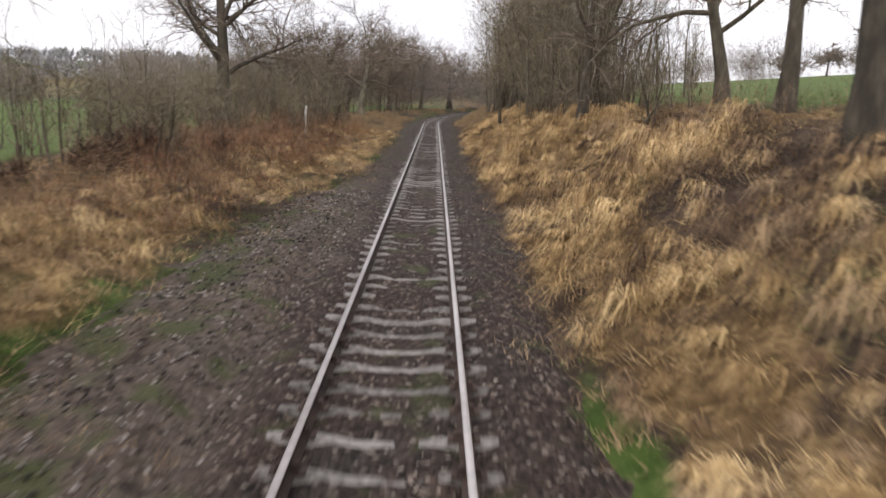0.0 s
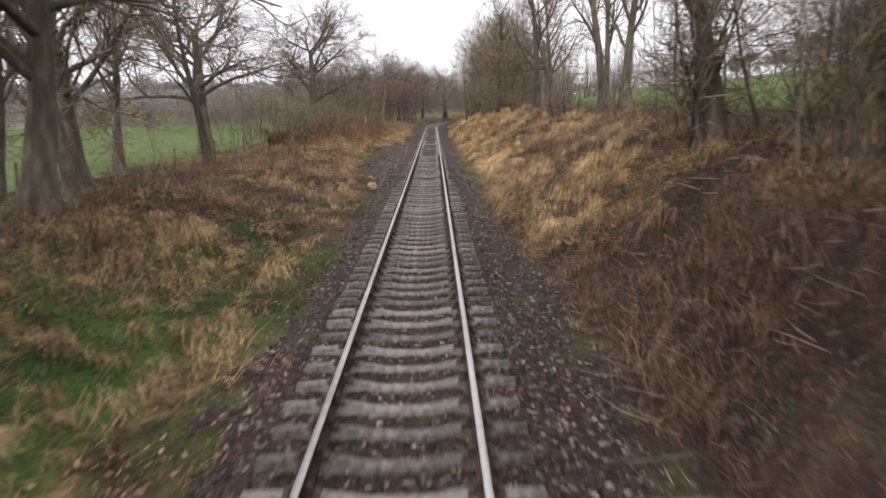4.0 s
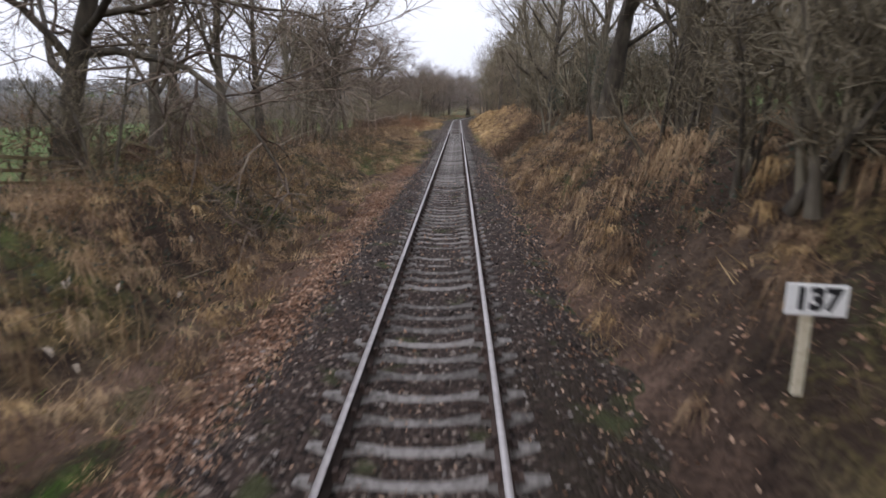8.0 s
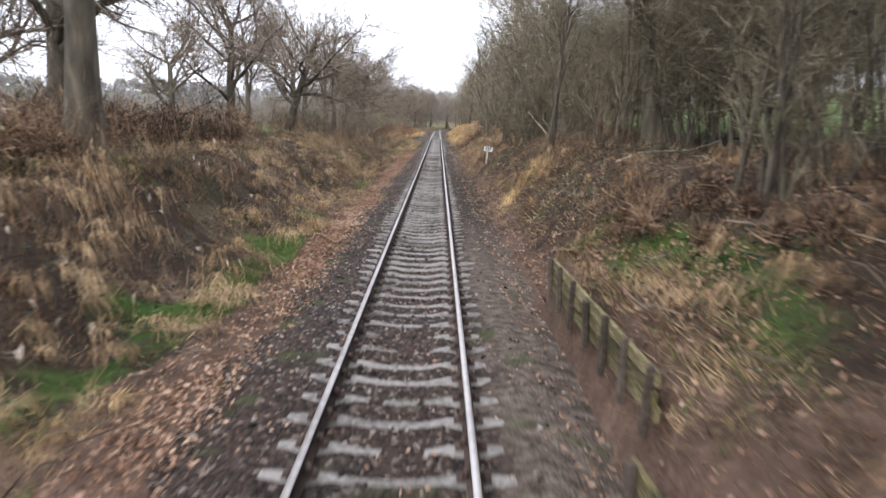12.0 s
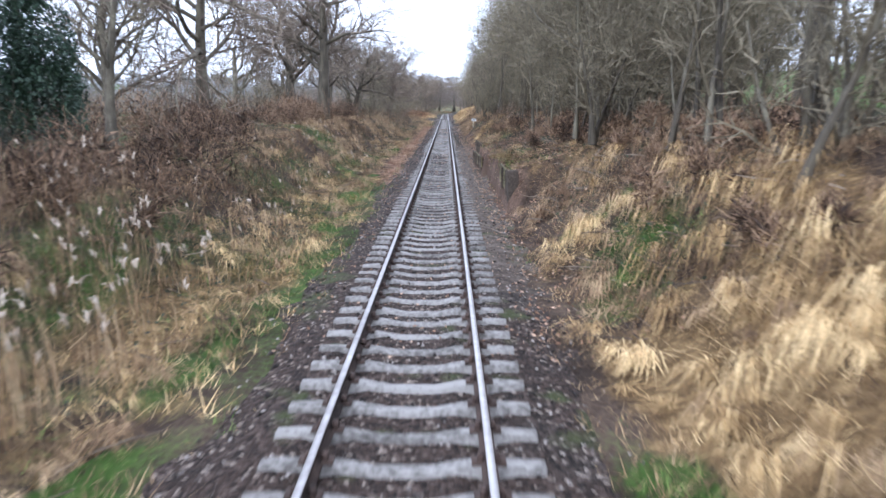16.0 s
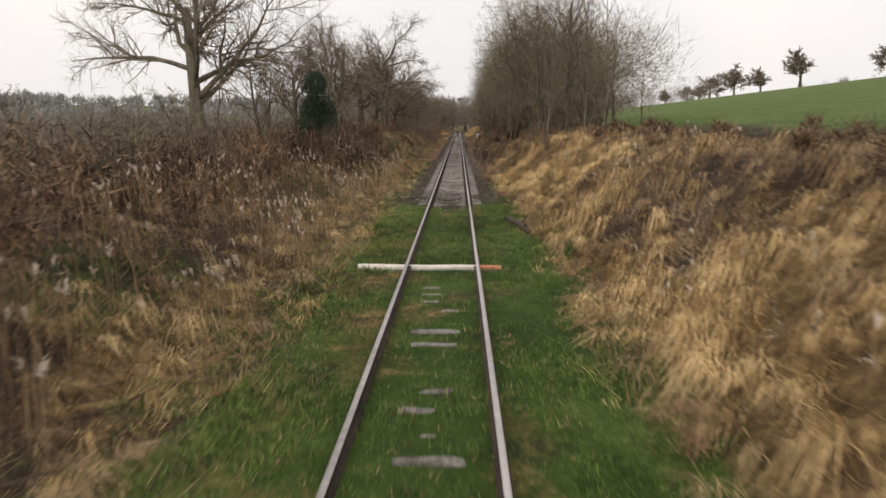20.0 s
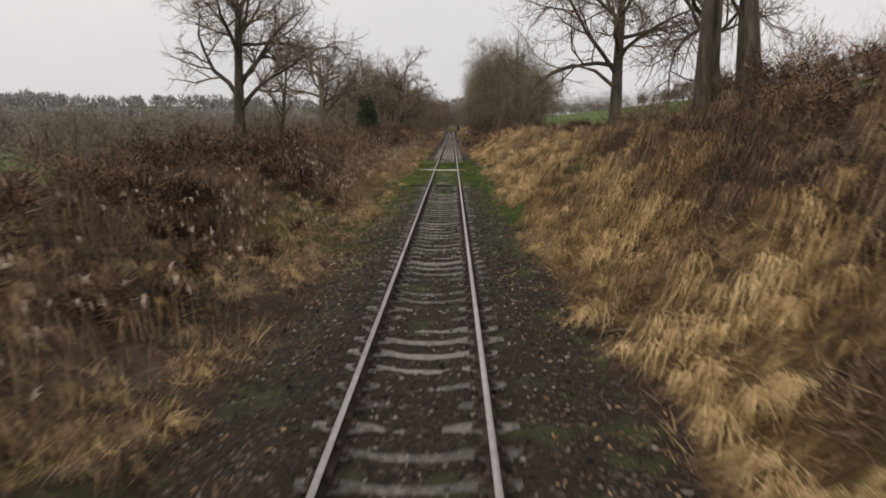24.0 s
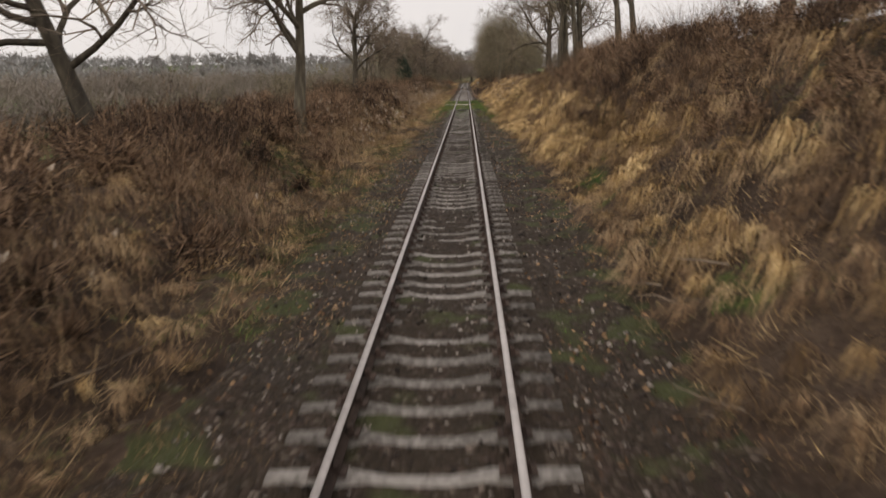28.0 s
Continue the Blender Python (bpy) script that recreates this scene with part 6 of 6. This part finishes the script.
# ---- log across the rails ----
log = tagged(new("log"), "pale peeled log pushed under the rails, orange at one end", "log")
px = np.linspace(-1.85, 0.80, 11)
pts = np.stack([px, 0.012 * px, 0.006 * np.sin(px * 3)], -1)
v, f = tube(pts, np.linspace(0.094, 0.068, 11) * (1 + 0.03 * np.sin(px * 7)), 11)
part("peeled_wood", mesh_np("peeled_wood", v, f, M_PEELED, True), log, "pale peeled wood")
px = np.linspace(0.78, 1.28, 5)
v, f = tube(np.stack([px, 0.012 * px, 0.004 * np.sin(px * 3)], -1), np.array([0.069, 0.067, 0.066, 0.064, 0.06]), 11)
part("painted_end", mesh_np("painted_end", v, f, M_ORANGE, True), log, "orange painted end")
for ex, er, em in ((-1.85, 0.094, M_PEELED), (1.28, 0.06, M_ORANGE)):
    bm = bmesh.new()
    bmesh.ops.create_circle(bm, cap_ends=True, segments=11, radius=er)
    bmesh.ops.rotate(bm, verts=bm.verts, matrix=Matrix.Rotation(radians(90), 3, "Y"))
    bmesh.ops.translate(bm, verts=bm.verts, vec=(ex, 0.012 * ex, 0.006 * math.sin(ex * 3)))
    part("cut_end", bm_mesh("cut_end", bm, em), log)
log.matrix_basis = pose(0, -41.5, -0.19)

# a corrugated drain pipe laid between two sleepers, under the rails
px = np.linspace(-1.72, 1.7, 275)
pts = np.stack([px, 0.02 * np.sin(px * 1.7), -0.172 - 0.033 * np.exp(-((np.abs(px) - 0.75) / 0.2) ** 2) + 0.012 * (np.abs(px) > 1.0) * np.sin(px * 4)], -1)
v, f = tube(pts, 0.043 + 0.008 * np.sign(np.sin(px * 2 * math.pi / 0.05)), 12)
tagged(new("drain_pipe", mesh_np("drain_pipe", v, f, M_BLACK)), "black corrugated plastic drain pipe laid across under the rails", "pipe").matrix_basis = pose(float(centre(-54.1)), -54.1, 0, 0, 0, 0)


# ---- fallen wood ----
def fallen(name, points, r0, r1, mat, label, category):
    pts = np.array(points, float)
    t = np.linspace(0, 1, len(pts))
    fine = np.linspace(0, 1, 4 * len(pts))
    way = np.stack([np.interp(fine, t, pts[:, k]) for k in range(3)], -1)
    way[1:-1] += RNG.normal(0, 0.012, way[1:-1].shape)
    v, f = tube(way, np.linspace(r0, r1, len(way)) * (1 + 0.08 * np.sin(fine * 23)), 7)
    root = tagged(new(name), label, category)
    part("wood", mesh_np("wood", v, f, mat, True), root)
    for k in (0.35, 0.6, 0.8):
        i = int(k * len(way))
        d = RNG.normal(size=3) * [1, 1, 0.3]
        q = way[i] + np.outer(np.linspace(0, 1, 4), unit(d) * RNG.uniform(0.3, 0.6))
        v, f = tube(q, np.linspace(r1 * 0.8, 0.006, 4), 4)
        part("twig", mesh_np("twig", v, f, mat, True), root)
    return root


z0 = float(land(2.25, -35))
fallen("fallen_log", [(1.95, -33.6, z0 + 0.06), (2.15, -34.8, z0 + 0.09), (2.4, -36.6, float(land(2.4, -36.6)) + 0.08)], 0.11, 0.08, M_OLDWOOD, "dark rotten log lying in the green verge", "log")
fallen("fallen_branch", [(4.6, 27.2, 2.05), (5.4, 27.6, 2.3), (6.6, 28.0, 2.35), (7.6, 28.6, 2.6)], 0.028, 0.012, M_DEADWOOD, "pale bare branch lying on the bank crest", "branch")
fallen("broken_branch", [(5.9, 44.0, 1.9), (5.4, 45.9, 2.7), (4.95, 47.8, 3.45)], 0.045, 0.022, M_DEADWOOD, "pale broken branch leaning out of the thicket", "branch")
fallen("fallen_branch", [(4.6, -3.0, float(land(4.6, -3.0)) + 0.06), (5.2, -2.2, float(land(5.2, -2.2)) + 0.1), (6.2, -1.0, float(land(6.2, -1.0)) + 0.15)], 0.03, 0.012, M_TWIG, "grey fallen branch on the brambly bank", "branch")
fallen("fallen_branch", [(3.1, 82.5, 0.25), (3.9, 83.6, 0.75), (5.0, 84.2, 1.3), (6.2, 84.9, 1.6)], 0.05, 0.015, M_TWIG, "thin dead branch across the dark bank", "branch")
fallen("fallen_branch", [(2.3, 79.0, -0.12), (2.7, 80.6, -0.05), (3.2, 81.8, 0.2)], 0.018, 0.008, M_TWIG, "thin brown stick lying beside the ballast", "branch")
fallen("fallen_branch", [(2.9, -105.5, float(land(2.9, -105.5)) + 0.03), (2.75, -106.2, float(land(2.75, -106.2)) + 0.04), (2.7, -106.8, float(land(2.7, -106.8)) + 0.03)], 0.015, 0.008, M_TWIG, "thin brown stick lying at the foot of the bank", "branch")


# ---- remains of the old platform ----
def plank_wall(name, y0, y1, x0, x1, ztop, h, label, posts):
    root = tagged(new(name), label, "platform edge")
    rp = random.Random(int(y0 * 10))
    ln = math.hypot(y1 - y0, x1 - x0)
    turn = math.degrees(math.atan2(-(x1 - x0), y1 - y0))
    rows = 3
    for i in range(rows):
        at = 0.0
        while at < ln - 0.15:
            w = min(rp.uniform(1.1, 1.9), ln - at)
            b = part("plank", bm_mesh("plank", box_bm(0.055, w - 0.02, h / rows - rp.uniform(0.012, 0.03), 0.009, (0, 0, 0)), M_BOARD), root)
            b.matrix_basis = pose(rp.uniform(-0.012, 0.016), at + w / 2, ztop - h / rows * (i + 0.5) + rp.uniform(-0.012, 0.01), rp.uniform(-0.9, 0.9), rp.uniform(-5, 3), rp.uniform(-0.6, 0.6))
            at += w
    for py in posts:
        t = part("post", bm_mesh("post", box_bm(0.07, 0.085, h + rp.uniform(0.08, 0.2), 0.014, (0, 0, 0)), M_OLDWOOD), root, "dark rotten post")
        t.matrix_basis = pose(-0.062, py, ztop - h / 2 - 0.06, rp.uniform(-4, 4), rp.uniform(-4, 3), rp.uniform(-8, 8))
    root.matrix_basis = pose(x0, y0, 0, 0, 0, turn)
    return root


plank_wall("platform_edge", 15.9, 21.2, 2.34, 2.25, 0.80, 0.5, "weathered timber edging of an abandoned railway platform", (0.1, 0.9, 1.7, 2.6, 3.5, 4.4, 5.2))
plank_wall("platform_edge", 10.2, 14.9, 2.02, 1.86, 0.52, 0.5, "leaning weathered timber edging of an abandoned platform", (0.1, 1.2, 2.4, 3.4, 4.5))
plank_wall("platform_edge", -1.5, 1.6, 2.28, 2.24, 0.92, 0.62, "dark rotten end of the old platform edging", (0.05, 1.5))
stub = tagged(new("timber_stump"), "dark rotten upright timber at the platform end", "stump")
part("timber", bm_mesh("timber", box_bm(0.34, 0.24, 1.1, 0.03, (0, 0, 0.45), 2), M_OLDWOOD), stub)
stub.matrix_basis = pose(2.42, -1.62, -0.05, 3, -4, 12)

# ---- field fence and white post ----
fence = tagged(new("field_fence"), "weathered wooden post-and-rail fence between brambles and the field", "fence")
fz = [(-10.5, 58.0 + 2.4 * i) for i in range(12)]
for fx, fy in fz:
    q = part("post", bm_mesh("post", box_bm(0.11, 0.11, 1.45, 0.014, (0, 0, 0.2)), M_BOARD), fence)
    q.matrix_basis = pose(fx, fy, float(land(fx, fy)), rt.uniform(-2, 2), rt.uniform(-2, 2), rt.uniform(-8, 8))
for (xa, ya), (xb, yb) in zip(fz[:-1], fz[1:]):
    for up in (0.2, 0.5, 0.82):
        za, zb = float(land(xa, ya)) + up, float(land(xb, yb)) + up
        q = part("rail", bm_mesh("rail", box_bm(0.04, math.hypot(yb - ya, zb - za) + 0.05, 0.095, 0.01), M_BOARD), fence)
        q.matrix_basis = pose(xa + 0.07, (ya + yb) / 2, (za + zb) / 2 + rt.uniform(-0.02, 0.02), math.degrees(math.atan2(zb - za, yb - ya)), 0, 0)
for i in range(9):
    fp = tagged(new("fence_post"), "grey weathered wooden fence post at the field edge", "fence post", "field fence posts")
    part("timber", bm_mesh("timber", box_bm(0.08, 0.08, 1.3, 0.012, (0, 0, 0.45)), M_BOARD), fp)
    fx, fy = -10.3 - 0.12 * i, 87 + 6.2 * i
    fp.matrix_basis = pose(fx, fy, float(land(fx, fy)), rt.uniform(-3, 3), rt.uniform(-3, 3), rt.uniform(0, 90))
wp = tagged(new("marker_post"), "small white lineside marker post in the bracken", "post")
part("post", bm_mesh("post", box_bm(0.12, 0.08, 1.7, 0.01, (0, 0, 0.85)), M_WHITE), wp)
wp.matrix_basis = pose(-7.3, 162.3, float(land(-7.3, 162.3)), 0, 2, 0)


# ---- far houses ----
def house(x, y, w, dpt, h, turn):
    root = tagged(new("house"), "small pale rendered farmhouse with a slate roof beyond the field", "house", "houses across the valley")
    part("wall", bm_mesh("wall", box_bm(w, dpt, h, 0.02, (0, 0, h / 2)), M_RENDER), root)
    bm = bmesh.new()
    a, b, z0, z1 = w / 2 + 0.3, dpt / 2 + 0.3, h - 0.05, h + dpt * 0.42
    vs = [bm.verts.new(p) for p in ((-a, -b, z0), (a, -b, z0), (a, b, z0), (-a, b, z0), (-a, 0, z1), (a, 0, z1))]
    for q in ((0, 1, 5, 4), (2, 3, 4, 5), (1, 2, 5), (3, 0, 4), (3, 2, 1, 0)):
        bm.faces.new([vs[k] for k in q])
    roof = part("roof", bm_mesh("roof", bm, M_SLATE), root, "slate roof")
    part("chimney", bm_mesh("chimney", box_bm(0.7, 0.5, 1.6, 0.03, (a - 1, 0, z1 + 0.3)), M_RENDER), roof)
    for sx in (-0.28, 0.28):
        for sz in (0.28, 0.72):
            for sy in (-1, 1):
                win = part("window", bm_mesh("window", box_bm(1.0, 0.12, 1.2, 0.02, (sx * w, sy * dpt / 2, sz * h)), M_WHITE), root)
                part("pane", bm_mesh("pane", box_bm(0.82, 0.06, 1.02, 0, (sx * w, sy * (dpt / 2 + 0.055), sz * h)), M_GLASSY), win)
    root.matrix_basis = pose(x, y, float(land(x, y)) - 0.1, 0, 0, turn)


for hx, hy, w, dpt, h, turn in ((-118, 292, 9, 6, 4.6, 20), (-134, 300, 8, 6, 4.6, -15), (-150, 140, 9, 6, 4.6, 60)):
    house(hx, hy, w, dpt, h, turn)

# ---- sleepers and fastenings, one by one where the train passes nearest ----
count = 0
rest, rest_at = [], 0
vv = [np.array([c.co[:] for c in me.vertices]) for me in SLEEPERS]
ff = [np.array([list(p.vertices) for p in me.polygons]) for me in SLEEPERS]
sy = -127.0
while sy < 290:
    i = int(RNG.integers(4))
    jit = RNG.normal(0, 0.012)
    cxm = float(centre(sy))
    crossing = -53.5 < sy < -29
    near = -127 < sy < -56 or 44 < sy < 128
    if near and count < 256 and not crossing:
        o = part("sleeper", SLEEPERS[i], track)
        o.matrix_basis = pose(cxm + RNG.normal(0, 0.012), sy + jit, RNG.normal(0, 0.005), 0, RNG.normal(0, 0.25), RNG.normal(0, 0.5))
        for side in (-0.752, 0.752):
            c = part("rail_chair", CHAIR, o)
            c.location = (side, 0, 0)
        count += 1
    else:
        bare_top = np.zeros_like(vv[i])
        if -53.6 < sy < -43.3:
            # worn flat under the crossing, so that only the middle peeps out of the turf
            bare_top[:, 2] = np.where(np.abs(vv[i][:, 0]) < 0.5, 0.07 + RNG.normal(0, 0.012) + RNG.normal(0, 0.01) * vv[i][:, 0] * 4, -0.02) * (vv[i][:, 2] > -0.3)
        rest.append((vv[i] + bare_top + [cxm, sy + jit, (-0.05 if sy > -43.3 else -0.026) if crossing else RNG.normal(0, 0.005)], ff[i]))
        rest_at += 1
    sy += PITCH
v, f = joined(rest)
o = part("sleepers", mesh_np("sleepers", v, f, M_CONCRETE), track, "row of weathered concrete sleepers")
o["kind"] = "stuff"
cm = CHAIR
cv = np.array([c.co[:] for c in cm.vertices])
cf = [list(p.vertices) for p in cm.polygons]
tri = np.array([(p[0], p[a], p[a + 1]) for p in cf for a in range(1, len(p) - 1)])
far_chairs = []
for vs_, fs_ in rest:
    mid = vs_.mean(0)
    if -30 < mid[1] < 120 or mid[1] < -52:
        for side in (-0.752, 0.752):
            far_chairs.append((cv + [mid[0] + side, mid[1], 0], tri))
v, f = joined(far_chairs)
o = part("rail_chairs", mesh_np("rail_chairs", v, f, M_RUST), track)
o["kind"] = "stuff"
